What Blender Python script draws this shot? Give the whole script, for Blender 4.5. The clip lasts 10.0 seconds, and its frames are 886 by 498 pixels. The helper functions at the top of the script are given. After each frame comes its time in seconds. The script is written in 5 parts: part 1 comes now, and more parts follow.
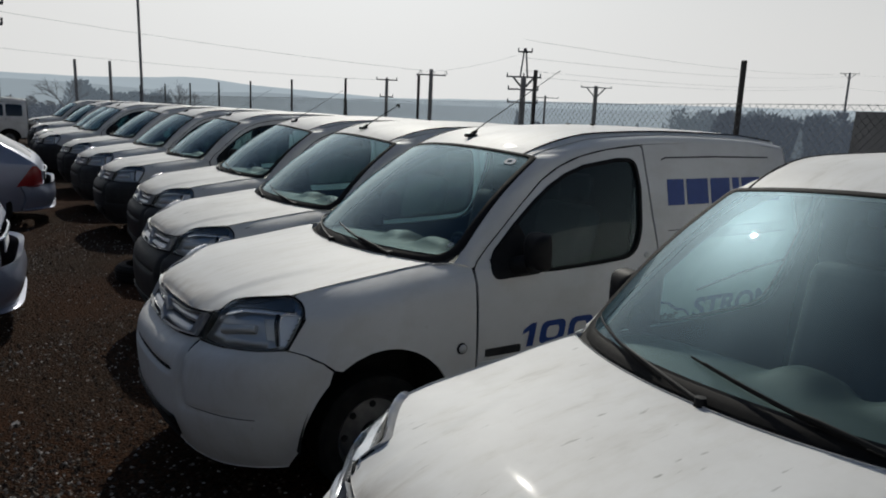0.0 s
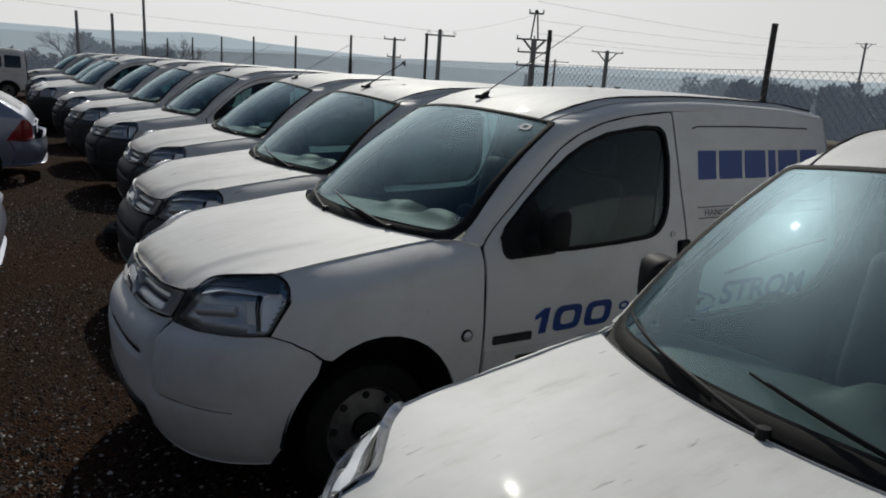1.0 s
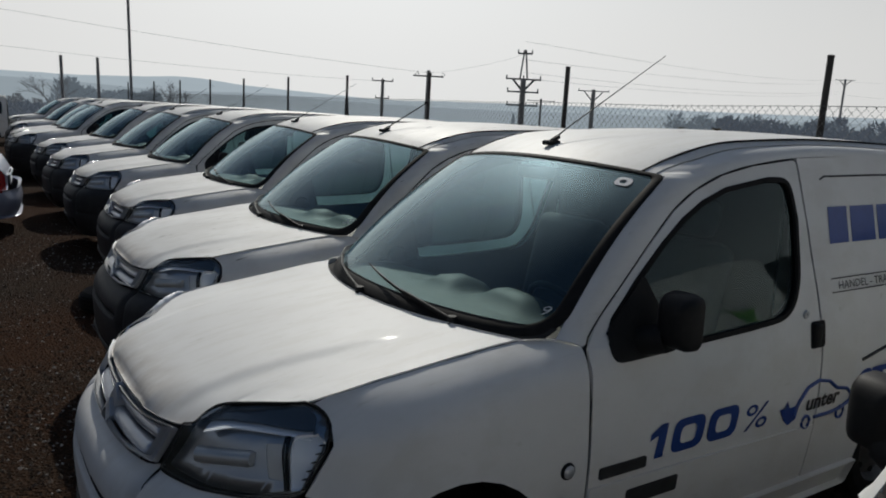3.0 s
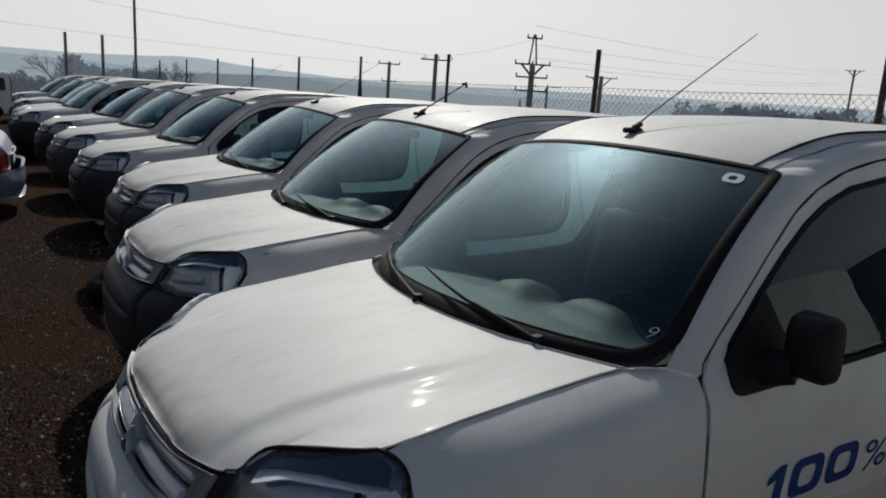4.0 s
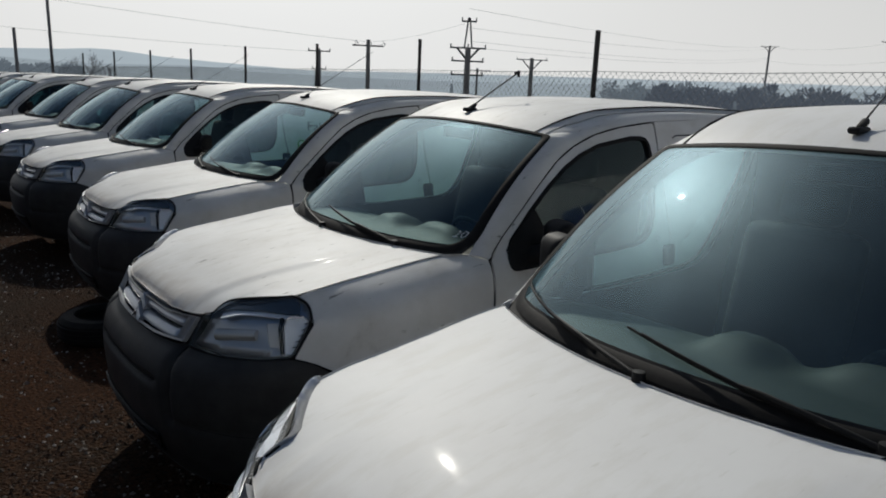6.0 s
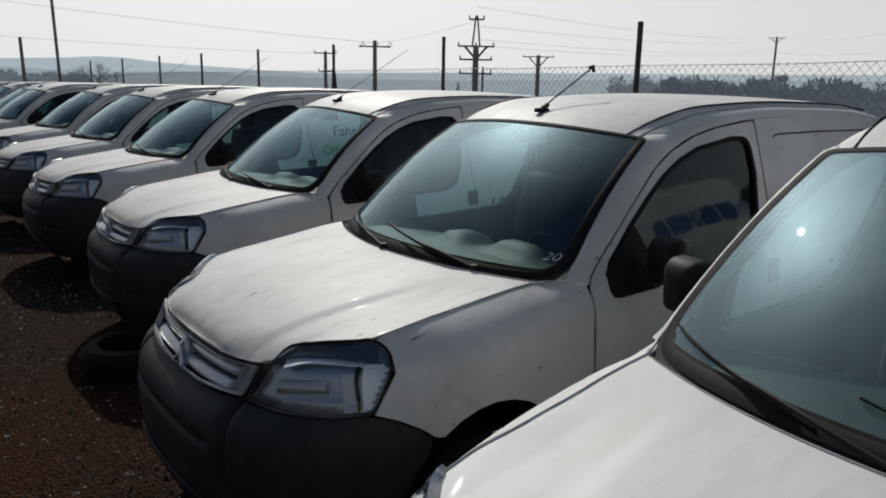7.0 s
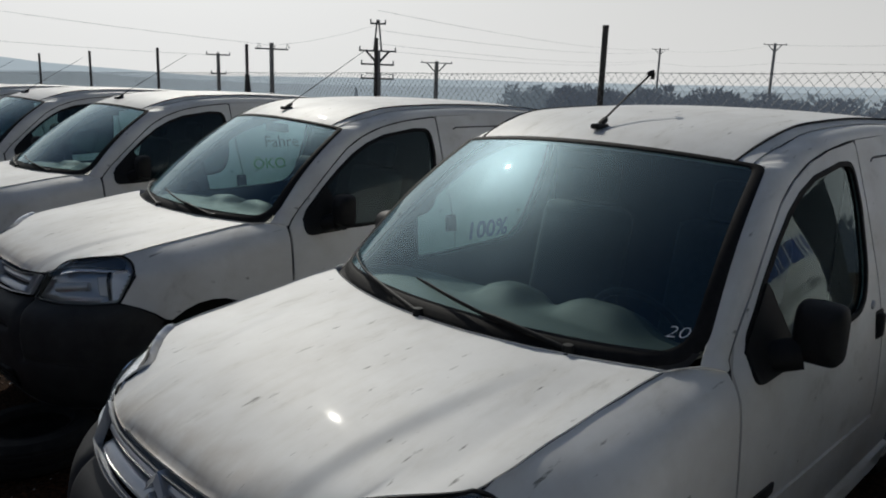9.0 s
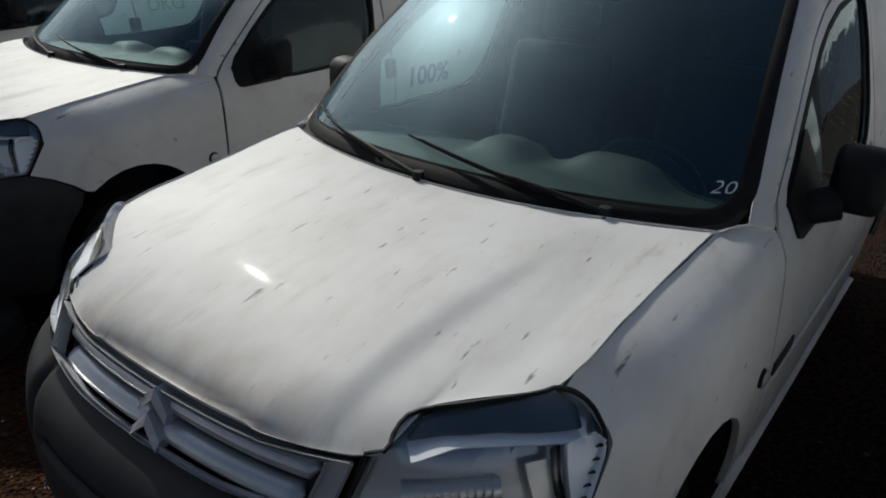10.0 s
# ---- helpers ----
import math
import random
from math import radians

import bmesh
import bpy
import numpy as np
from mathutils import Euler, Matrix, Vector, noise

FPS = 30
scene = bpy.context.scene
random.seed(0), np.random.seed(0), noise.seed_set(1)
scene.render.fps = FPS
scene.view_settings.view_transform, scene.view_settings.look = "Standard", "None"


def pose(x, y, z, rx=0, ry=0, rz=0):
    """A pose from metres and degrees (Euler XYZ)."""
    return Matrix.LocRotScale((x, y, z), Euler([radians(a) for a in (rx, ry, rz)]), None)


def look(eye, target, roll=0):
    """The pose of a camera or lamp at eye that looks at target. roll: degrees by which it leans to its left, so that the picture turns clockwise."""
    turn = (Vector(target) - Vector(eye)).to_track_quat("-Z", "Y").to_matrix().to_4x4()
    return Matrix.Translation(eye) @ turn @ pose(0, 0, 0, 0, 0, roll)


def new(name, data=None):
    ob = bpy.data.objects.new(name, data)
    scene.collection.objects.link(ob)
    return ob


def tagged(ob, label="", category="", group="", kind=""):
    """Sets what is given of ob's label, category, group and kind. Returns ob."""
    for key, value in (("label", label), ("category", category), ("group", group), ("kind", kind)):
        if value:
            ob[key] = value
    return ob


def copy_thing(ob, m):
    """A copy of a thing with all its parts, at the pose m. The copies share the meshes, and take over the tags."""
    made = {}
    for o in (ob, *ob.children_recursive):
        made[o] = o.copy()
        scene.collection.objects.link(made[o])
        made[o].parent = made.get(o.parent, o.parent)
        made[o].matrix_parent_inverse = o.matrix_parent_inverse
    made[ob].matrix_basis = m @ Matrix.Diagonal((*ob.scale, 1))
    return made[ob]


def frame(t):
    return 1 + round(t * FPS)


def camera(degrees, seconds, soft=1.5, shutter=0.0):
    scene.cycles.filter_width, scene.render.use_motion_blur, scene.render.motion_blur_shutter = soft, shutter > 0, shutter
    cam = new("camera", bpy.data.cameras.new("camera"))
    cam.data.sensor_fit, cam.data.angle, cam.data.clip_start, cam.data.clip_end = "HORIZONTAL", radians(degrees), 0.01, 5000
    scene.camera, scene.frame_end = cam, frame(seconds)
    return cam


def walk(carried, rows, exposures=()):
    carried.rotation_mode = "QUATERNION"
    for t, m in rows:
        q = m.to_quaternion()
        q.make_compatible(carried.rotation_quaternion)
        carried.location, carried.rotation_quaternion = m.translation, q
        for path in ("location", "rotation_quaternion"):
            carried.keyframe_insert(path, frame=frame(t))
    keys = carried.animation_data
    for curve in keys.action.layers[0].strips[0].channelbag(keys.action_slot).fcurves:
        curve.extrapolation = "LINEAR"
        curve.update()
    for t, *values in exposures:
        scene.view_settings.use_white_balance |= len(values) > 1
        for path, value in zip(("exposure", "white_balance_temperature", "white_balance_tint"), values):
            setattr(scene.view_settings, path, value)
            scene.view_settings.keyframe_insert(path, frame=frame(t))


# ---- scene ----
cam = camera(61.1, 10.0, soft=1.9)
METRES, EYE, TILT, TURN = 5.3, 1.85, 1.2, -23.6
ROWS = [
    (0.0, -0.0002, 0.0025, -0.0011, 0.74, -12.35, -2.95),
    (0.5, 0.0150, 0.0421, -0.0041, 3.77, -14.30, -3.16),
    (1.0, -0.0017, 0.0808, -0.0083, 1.38, -15.17, -4.20),
    (1.5, -0.0197, 0.1208, -0.0091, -0.12, -13.76, -3.55),
    (2.0, -0.0271, 0.1638, -0.0132, 1.33, -12.05, -3.00),
    (3.5, -0.0895, 0.2944, -0.0208, -0.15, -12.58, -3.84),
    (4.0, -0.1137, 0.3329, -0.0263, 0.60, -13.31, -4.46),
    (4.5, -0.1359, 0.3898, -0.0303, 2.73, -13.49, -3.06),
    (5.0, -0.1705, 0.4248, -0.0336, 2.47, -14.53, -5.38),
    (5.5, -0.2252, 0.4590, -0.0303, -1.46, -14.64, -2.95),
    (6.0, -0.2530, 0.4855, -0.0322, -4.97, -14.03, -3.04),
    (7.5, -0.3356, 0.6392, -0.0410, -5.00, -14.12, -0.89),
    (8.0, -0.3629, 0.6806, -0.0432, -9.58, -14.04, -3.05),
    (8.5, -0.3769, 0.7320, -0.0435, -10.15, -13.16, -1.31),
    (9.0, -0.3904, 0.7757, -0.0458, -12.56, -13.39, -2.71),
    (9.5, -0.4191, 0.8188, -0.0497, -18.38, -13.97, 0.50),
    (10.0, -0.4334, 0.8510, -0.0594, -20.81, -24.64, -2.90),
]
walk(cam, [(t, pose(0, 0, EYE, TILT) @ pose(0, 0, 0, 0, 0, TURN) @ pose(METRES * x, METRES * y, METRES * z, 90 + pitch, roll, yaw)) for t, x, y, z, yaw, pitch, roll in ROWS],
     exposures=[(0.0, 0.03, 6100, 6), (4.0, 0.02, 6100, 6), (7.5, 0.12, 6100, 6), (9.4, 0.04, 6100, 6), (10.0, 0.28, 6100, 6)])

# ---- light: a hazy spring sun ahead of the row ----
SUN_AZ, SUN_EL = 74.0, 38.5            # degrees, from +x towards +y
scene.view_settings.exposure = 0.0
world = bpy.data.worlds.new("sky")
scene.world = world
world.use_nodes = True
wn, wl = world.node_tree.nodes, world.node_tree.links
sky = wn.new("ShaderNodeTexSky")
sky.sky_type = "NISHITA"
sky.sun_disc = False
sky.sun_elevation = radians(SUN_EL)
sky.sun_rotation = radians(90 - SUN_AZ)
sky.dust_density, sky.air_density, sky.ozone_density = 1.0, 1.0, 1.0
hue = wn.new("ShaderNodeHueSaturation")
hue.inputs["Saturation"].default_value = 1.1
hue.inputs["Value"].default_value = 0.040
wl.new(sky.outputs[0], hue.inputs["Color"])
# thin haze that whitens the sky towards the horizon
wtc, wsep, wmap = wn.new("ShaderNodeTexCoord"), wn.new("ShaderNodeSeparateXYZ"), wn.new("ShaderNodeMapRange")
wl.new(wtc.outputs["Generated"], wsep.inputs[0])
wl.new(wsep.outputs[2], wmap.inputs[0])
wmap.interpolation_type = "SMOOTHSTEP"
wmap.inputs[1].default_value, wmap.inputs[2].default_value = 0.05, 0.62
wmap.inputs[3].default_value, wmap.inputs[4].default_value = 1.0, 0.0
wdot, wfwd, wmul = wn.new("ShaderNodeVectorMath"), wn.new("ShaderNodeMapRange"), wn.new("ShaderNodeMath")
wdot.operation, wmul.operation = "DOT_PRODUCT", "MULTIPLY"
wdot.inputs[1].default_value = (math.cos(radians(SUN_AZ)), math.sin(radians(SUN_AZ)), 0)
wl.new(wtc.outputs["Generated"], wdot.inputs[0])
wl.new(wdot.outputs["Value"], wfwd.inputs[0])
wfwd.inputs[1].default_value = -1.0
wfwd.inputs[3].default_value, wfwd.inputs[4].default_value = 0.775, 1.0
wmul.operation = "POWER"
wmul.inputs[1].default_value = 3.5
wl.new(wfwd.outputs[0], wmul.inputs[0])
wcol = wn.new("ShaderNodeVectorMath")
wcol.operation = "SCALE"
wcol.inputs[0].default_value = (0.75, 0.705, 0.667)
wl.new(wmul.outputs[0], wcol.inputs["Scale"])
haze = wn.new("ShaderNodeMix")
haze.data_type, haze.blend_type = "RGBA", "MIX"
wl.new(wmap.outputs[0], haze.inputs[0])
wl.new(hue.outputs[0], haze.inputs[6])
wl.new(wcol.outputs[0], haze.inputs[7])
# the hazy glow round the sun itself
gdot, gmax, gpow, gcol, gadd = wn.new("ShaderNodeVectorMath"), wn.new("ShaderNodeMath"), wn.new("ShaderNodeMath"), wn.new("ShaderNodeVectorMath"), wn.new("ShaderNodeVectorMath")
gdot.operation, gmax.operation, gpow.operation, gcol.operation, gadd.operation = "DOT_PRODUCT", "MAXIMUM", "POWER", "SCALE", "ADD"
gdot.inputs[1].default_value = (math.cos(radians(SUN_AZ)) * math.cos(radians(SUN_EL)), math.sin(radians(SUN_AZ)) * math.cos(radians(SUN_EL)), math.sin(radians(SUN_EL)))
gmax.inputs[1].default_value, gpow.inputs[1].default_value = 0.0, 12.0
gcol.inputs[0].default_value = (0.80, 0.795, 0.79)
wl.new(wtc.outputs["Generated"], gdot.inputs[0])
wl.new(gdot.outputs["Value"], gmax.inputs[0])
wl.new(gmax.outputs[0], gpow.inputs[0])
wl.new(gpow.outputs[0], gcol.inputs["Scale"])
wl.new(gcol.outputs[0], gadd.inputs[0])
wl.new(haze.outputs[2], gadd.inputs[1])
wl.new(gadd.outputs[0], wn["Background"].inputs[0])
wn["Background"].inputs[1].default_value = 1.0
sun_data = bpy.data.lights.new("sun", "SUN")
sun_data.energy, sun_data.angle, sun_data.color = 2.5, radians(0.6), (1.0, 0.905, 0.78)
sun = new("sun", sun_data)
ca, sa, ce, se = math.cos(radians(SUN_AZ)), math.sin(radians(SUN_AZ)), math.cos(radians(SUN_EL)), math.sin(radians(SUN_EL))
sun.matrix_world = look((60 * ca * ce, 60 * sa * ce, 60 * se), (0, 0, 0))


# ---- materials ----
def material(name, color, rough=0.5, metal=0.0, coat=0.0, spec=0.5):
    m = bpy.data.materials.new(name)
    m.use_nodes = True
    b = m.node_tree.nodes["Principled BSDF"]
    b.inputs["Base Color"].default_value = (*color, 1)
    b.inputs["Roughness"].default_value = rough
    b.inputs["Metallic"].default_value = metal
    b.inputs["Coat Weight"].default_value = coat
    b.inputs["Coat Roughness"].default_value = 0.06
    b.inputs["Specular IOR Level"].default_value = spec
    return m


def node(m, kind, **inputs):
    n = m.node_tree.nodes.new(kind)
    for k, v in inputs.items():
        n.inputs[k.replace("_", " ")].default_value = v
    return n


def link(m, a, b):
    m.node_tree.links.new(a, b)


def coords(m, scale=(1, 1, 1), kind="Object"):
    tc, mp = node(m, "ShaderNodeTexCoord"), node(m, "ShaderNodeMapping")
    mp.inputs["Scale"].default_value = scale
    link(m, tc.outputs[kind], mp.inputs[0])
    return mp.outputs[0]


def ramp(m, fac, stops):
    r = node(m, "ShaderNodeValToRGB")
    while len(r.color_ramp.elements) < len(stops):
        r.color_ramp.elements.new(0.5)
    for e, (p, c) in zip(r.color_ramp.elements, stops):
        e.position, e.color = p, (*c, 1)
    link(m, fac, r.inputs[0])
    return r.outputs[0]


def noise_tex(m, vec, scale, detail=4.0, rough=0.6):
    n = node(m, "ShaderNodeTexNoise", Scale=scale, Detail=detail, Roughness=rough)
    link(m, vec, n.inputs["Vector"])
    return n.outputs[0]


def bump(m, height, strength, distance):
    b = node(m, "ShaderNodeBump", Strength=strength, Distance=distance)
    link(m, height, b.inputs["Height"])
    link(m, b.outputs[0], m.node_tree.nodes["Principled BSDF"].inputs["Normal"])


def mottled(name, a, b, scale, rough=0.5, metal=0.0, rel=0.0, coat=0.0, detail=5.0, stretch=(1, 1, 1), spec=0.5):
    """A surface that wanders between two colours, with a fine relief."""
    m = material(name, a, rough, metal, coat, spec)
    n = noise_tex(m, coords(m, stretch), scale, detail)
    link(m, ramp(m, n, [(0.3, a), (0.7, b)]), m.node_tree.nodes["Principled BSDF"].inputs["Base Color"])
    if rel:
        bump(m, noise_tex(m, coords(m), scale * 6, 3), 0.4, rel)
    return m


def paint(name, dirt):
    """White car paint under road dust, with streaked grime."""
    m = material(name, (0.78, 0.78, 0.78), 0.5, 0.0, 0.006, 0.25)
    b = m.node_tree.nodes["Principled BSDF"]
    b.inputs["Coat Roughness"].default_value = 0.09
    big = noise_tex(m, coords(m), 2.5, 5)
    streak = noise_tex(m, coords(m, (2.4, 10, 3)), 1.6, 6, 0.65)
    spots = noise_tex(m, coords(m, (5, 24, 9)), 2.0, 3, 0.5)
    mix = node(m, "ShaderNodeMix")
    mix.data_type, mix.blend_type = "RGBA", "MULTIPLY"
    mix.inputs[0].default_value = 1.0
    link(m, ramp(m, big, [(0.3, (0.71, 0.71, 0.70)), (0.75, (0.66 - 0.3 * dirt, 0.655 - 0.31 * dirt, 0.645 - 0.33 * dirt))]), mix.inputs[6])
    k = 1 - dirt
    link(m, ramp(m, streak, [(0.48, (1, 1, 1)), (0.60, (0.95, 0.945, 0.93)), (0.78, (k, k * 0.98, k * 0.95))]), mix.inputs[7])
    mix2 = node(m, "ShaderNodeMix")
    mix2.data_type, mix2.blend_type = "RGBA", "MULTIPLY"
    mix2.inputs[0].default_value = 1.0
    link(m, mix.outputs[2], mix2.inputs[6])
    k = 1 - min(0.75, dirt * 1.9)
    link(m, ramp(m, spots, [(0.68, (1, 1, 1)), (0.76, (k, k, k * 0.97))]), mix2.inputs[7])
    sep, near = node(m, "ShaderNodeSeparateXYZ"), node(m, "ShaderNodeMapRange")
    link(m, coords(m), sep.inputs[0])
    link(m, sep.outputs[0], near.inputs[0])
    near.inputs[1].default_value, near.inputs[2].default_value = 0.14, -0.07
    high = node(m, "ShaderNodeMapRange")
    link(m, sep.outputs[2], high.inputs[0])
    high.inputs[1].default_value, high.inputs[2].default_value = 0.86, 0.90
    lipped = node(m, "ShaderNodeMath")
    lipped.operation = "MULTIPLY"
    link(m, near.outputs[0], lipped.inputs[0])
    link(m, high.outputs[0], lipped.inputs[1])
    patch = node(m, "ShaderNodeMath")
    patch.operation = "MULTIPLY"
    link(m, lipped.outputs[0], patch.inputs[0])
    link(m, ramp(m, noise_tex(m, coords(m, (2, 4, 4)), 2.6, 5, 0.55), [(0.32, (0, 0, 0)), (0.62, (0.85, 0.85, 0.85))]), patch.inputs[1])
    mix3 = node(m, "ShaderNodeMix")
    mix3.data_type = "RGBA"
    link(m, patch.outputs[0], mix3.inputs[0])
    link(m, mix2.outputs[2], mix3.inputs[6])
    mix3.inputs[7].default_value = (0.30, 0.25, 0.20, 1)
    link(m, mix3.outputs[2], b.inputs["Base Color"])
    fine = noise_tex(m, coords(m), 60, 4)
    r = node(m, "ShaderNodeMapRange")
    r.inputs[3].default_value, r.inputs[4].default_value = 0.45, 0.65
    link(m, fine, r.inputs[0])
    link(m, r.outputs[0], b.inputs["Roughness"])
    return m


def pane(name, tint, rough=0.02, ior=1.5, dust=0.0, film=(0.32, 0.57, 0.66), sheen=(0.82, 0.97, 1.0)):
    """Clear glass: what is behind shows through its tint, the sky mirrors in it by Fresnel, and a film of dust scatters
    the sun, its cyan standing in for mirrored sky.
    """
    m = bpy.data.materials.new(name)
    m.use_nodes = True
    t = m.node_tree
    t.nodes.remove(t.nodes["Principled BSDF"])
    tr, gl = node(m, "ShaderNodeBsdfTransparent", Color=(*tint, 1)), node(m, "ShaderNodeBsdfGlossy", Roughness=rough, Color=(*sheen, 1))
    f0 = ((ior - 1) / (ior + 1)) ** 2
    lw, pw, fr, mx = node(m, "ShaderNodeLayerWeight", Blend=0.5), node(m, "ShaderNodeMath"), node(m, "ShaderNodeMapRange"), node(m, "ShaderNodeMixShader")
    pw.operation = "POWER"
    pw.inputs[1].default_value = 5.0
    link(m, lw.outputs["Facing"], pw.inputs[0])
    link(m, pw.outputs[0], fr.inputs[0])
    fr.inputs[3].default_value, fr.inputs[4].default_value = f0, 1.0
    link(m, fr.outputs[0], mx.inputs[0])
    link(m, tr.outputs[0], mx.inputs[1])
    link(m, gl.outputs[0], mx.inputs[2])
    out = mx.outputs[0]
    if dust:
        # the dust is coloured cyan to carry the tint of sky light
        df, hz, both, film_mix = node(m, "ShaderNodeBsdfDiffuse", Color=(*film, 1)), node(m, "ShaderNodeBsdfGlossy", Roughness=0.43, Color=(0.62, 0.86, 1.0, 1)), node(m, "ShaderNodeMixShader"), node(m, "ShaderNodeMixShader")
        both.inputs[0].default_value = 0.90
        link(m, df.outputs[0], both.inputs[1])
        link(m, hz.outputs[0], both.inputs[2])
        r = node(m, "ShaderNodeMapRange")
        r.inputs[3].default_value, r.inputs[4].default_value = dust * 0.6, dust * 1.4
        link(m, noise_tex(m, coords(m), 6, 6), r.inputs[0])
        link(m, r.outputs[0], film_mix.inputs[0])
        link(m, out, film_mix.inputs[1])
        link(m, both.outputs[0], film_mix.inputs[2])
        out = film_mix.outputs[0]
    link(m, out, t.nodes["Material Output"].inputs[0])
    return m


WHITE = paint("white_paint", 0.06)
WHITE_SPOTTED = paint("spotted_white_paint", 0.28)
WHITE_DIRTY = paint("dusty_white_paint", 0.36)
GREY_PLASTIC = mottled("grey_bumper_plastic", (0.024, 0.024, 0.025), (0.040, 0.040, 0.040), 9, 0.6, rel=0.0006, spec=0.25)
BLACK_PLASTIC = mottled("black_plastic", (0.008, 0.008, 0.009), (0.013, 0.013, 0.013), 25, 0.6, rel=0.0004, spec=0.2)
RUBBER = mottled("rubber", (0.010, 0.010, 0.010), (0.017, 0.016, 0.016), 30, 0.7, rel=0.0005, spec=0.12)
SCUTTLE = mottled("matt_black_panel", (0.020, 0.020, 0.021), (0.045, 0.043, 0.040), 14, 0.75, rel=0.0006, spec=0.2)
TYRE = mottled("tyre_rubber", (0.009, 0.009, 0.009), (0.020, 0.019, 0.017), 14, 0.8, rel=0.001, spec=0.15)
# near-black: stands for shade in gaps and hollows, and for dark innards
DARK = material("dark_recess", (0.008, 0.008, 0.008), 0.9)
STEEL = mottled("wheel_steel", (0.10, 0.10, 0.10), (0.19, 0.185, 0.18), 12, 0.5, 0.6)
CHROME = material("chrome", (0.62, 0.64, 0.67), 0.16, 1.0)
SILVER = mottled("silver_lacquer", (0.46, 0.47, 0.49), (0.55, 0.555, 0.565), 10, 0.32, 0.4, coat=0.3)
BOWL = material("smoked_lamp_mirror", (0.46, 0.465, 0.48), 0.28, 0.9)
SATIN = mottled("satin_lamp_metal", (0.60, 0.59, 0.57), (0.68, 0.67, 0.65), 30, 0.35, 0.5)
DARK_CHROME = material("smoked_lamp_bezel", (0.15, 0.145, 0.14), 0.25, 0.85)
# near-white: the brow's chrome gleam put into colour, and the pale indicator
BROW = material("bright_lamp_trim", (0.90, 0.91, 0.93), 0.2)
LENS = pane("lamp_glass", (0.92, 0.94, 0.96), 0.03, 1.5, 0.025, (0.64, 0.64, 0.64), (1.0, 1.0, 1.0))
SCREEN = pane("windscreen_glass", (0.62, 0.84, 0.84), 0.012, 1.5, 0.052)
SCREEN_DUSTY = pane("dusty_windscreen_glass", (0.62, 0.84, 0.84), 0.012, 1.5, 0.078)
SIDEGLASS = pane("side_glass", (0.55, 0.72, 0.72), 0.01, 1.5, 0.006)
DASH = mottled("grey_green_dash", (0.015, 0.019, 0.015), (0.022, 0.026, 0.021), 18, 0.6, rel=0.0006, spec=0.22)
CLOTH = mottled("seat_cloth", (0.012, 0.013, 0.014), (0.022, 0.023, 0.024), 40, 0.9, rel=0.001)
LINER = mottled("cabin_lining", (0.012, 0.012, 0.012), (0.020, 0.020, 0.020), 12, 0.8)
BLUE = mottled("blue_film", (0.012, 0.045, 0.21), (0.016, 0.055, 0.25), 20, 0.4, coat=0.2)
BLACKFILM = material("black_film", (0.012, 0.012, 0.014), 0.45)
GREENFILM = material("green_film", (0.10, 0.30, 0.03), 0.45)
CHALK = material("white_marker", (0.8, 0.8, 0.8), 0.7)
SIDE_DARK = material("tinted_window", (0.012, 0.016, 0.022), 0.04, coat=0.5)
RED = material("red_lamp_plastic", (0.28, 0.012, 0.014), 0.18, coat=0.6)


# ---- mesh helpers ----
def finish(bm, name, mat):
    me = bpy.data.meshes.new(name)
    bm.to_mesh(me)
    bm.free()
    me.materials.append(mat)
    return me


def part(name, bm, mat, parent=None, label=""):
    ob = new(name, finish(bm, name, mat))
    ob.parent = parent
    return tagged(ob, label)


def thing(name, m, label, category, group="", kind=""):
    ob = new(name)
    ob.empty_display_size = 0.2
    ob.matrix_world = m
    return tagged(ob, label, category, group, kind)


def smooth(bm, angle=35):
    for f in bm.faces:
        f.smooth = True
    lim = radians(angle)
    for e in bm.edges:
        e.smooth = not (len(e.link_faces) == 2 and e.calc_face_angle(0) > lim)
    return bm


def hermite(*pts):
    """A smooth curve through (x, y) pairs, flat beyond its ends."""
    xs, ys = [p[0] for p in pts], [p[1] for p in pts]
    sl = [(ys[i + 1] - ys[i]) / (xs[i + 1] - xs[i]) for i in range(len(xs) - 1)]
    tg = [sl[0]] + [0.0 if sl[i] * sl[i + 1] <= 0 else 2 * sl[i] * sl[i + 1] / (sl[i] + sl[i + 1]) for i in range(len(sl) - 1)] + [sl[-1]]

    def f(x):
        if x <= xs[0]:
            return ys[0]
        if x >= xs[-1]:
            return ys[-1]
        i = max(k for k in range(len(xs) - 1) if xs[k] <= x)
        h = xs[i + 1] - xs[i]
        t = (x - xs[i]) / h
        return ((1 + 2 * t) * (1 - t) ** 2 * ys[i] + t * (1 - t) ** 2 * h * tg[i] + t * t * (3 - 2 * t) * ys[i + 1] + t * t * (t - 1) * h * tg[i + 1])
    return f


def poly(*pts, n=5):
    """A closed outline with rounded corners, from (x, y) or (x, y, radius)."""
    out = []
    k = len(pts)
    for i in range(k):
        p = Vector(pts[i][:2])
        r = pts[i][2] if len(pts[i]) > 2 else 0
        if not r:
            out.append(p)
            continue
        a, b = Vector(pts[i - 1][:2]) - p, Vector(pts[(i + 1) % k][:2]) - p
        a, b = p + a.normalized() * min(r, a.length * 0.49), p + b.normalized() * min(r, b.length * 0.49)
        for j in range(n + 1):
            t = j / n
            out.append((1 - t) ** 2 * a + 2 * t * (1 - t) * p + t * t * b)
    return out


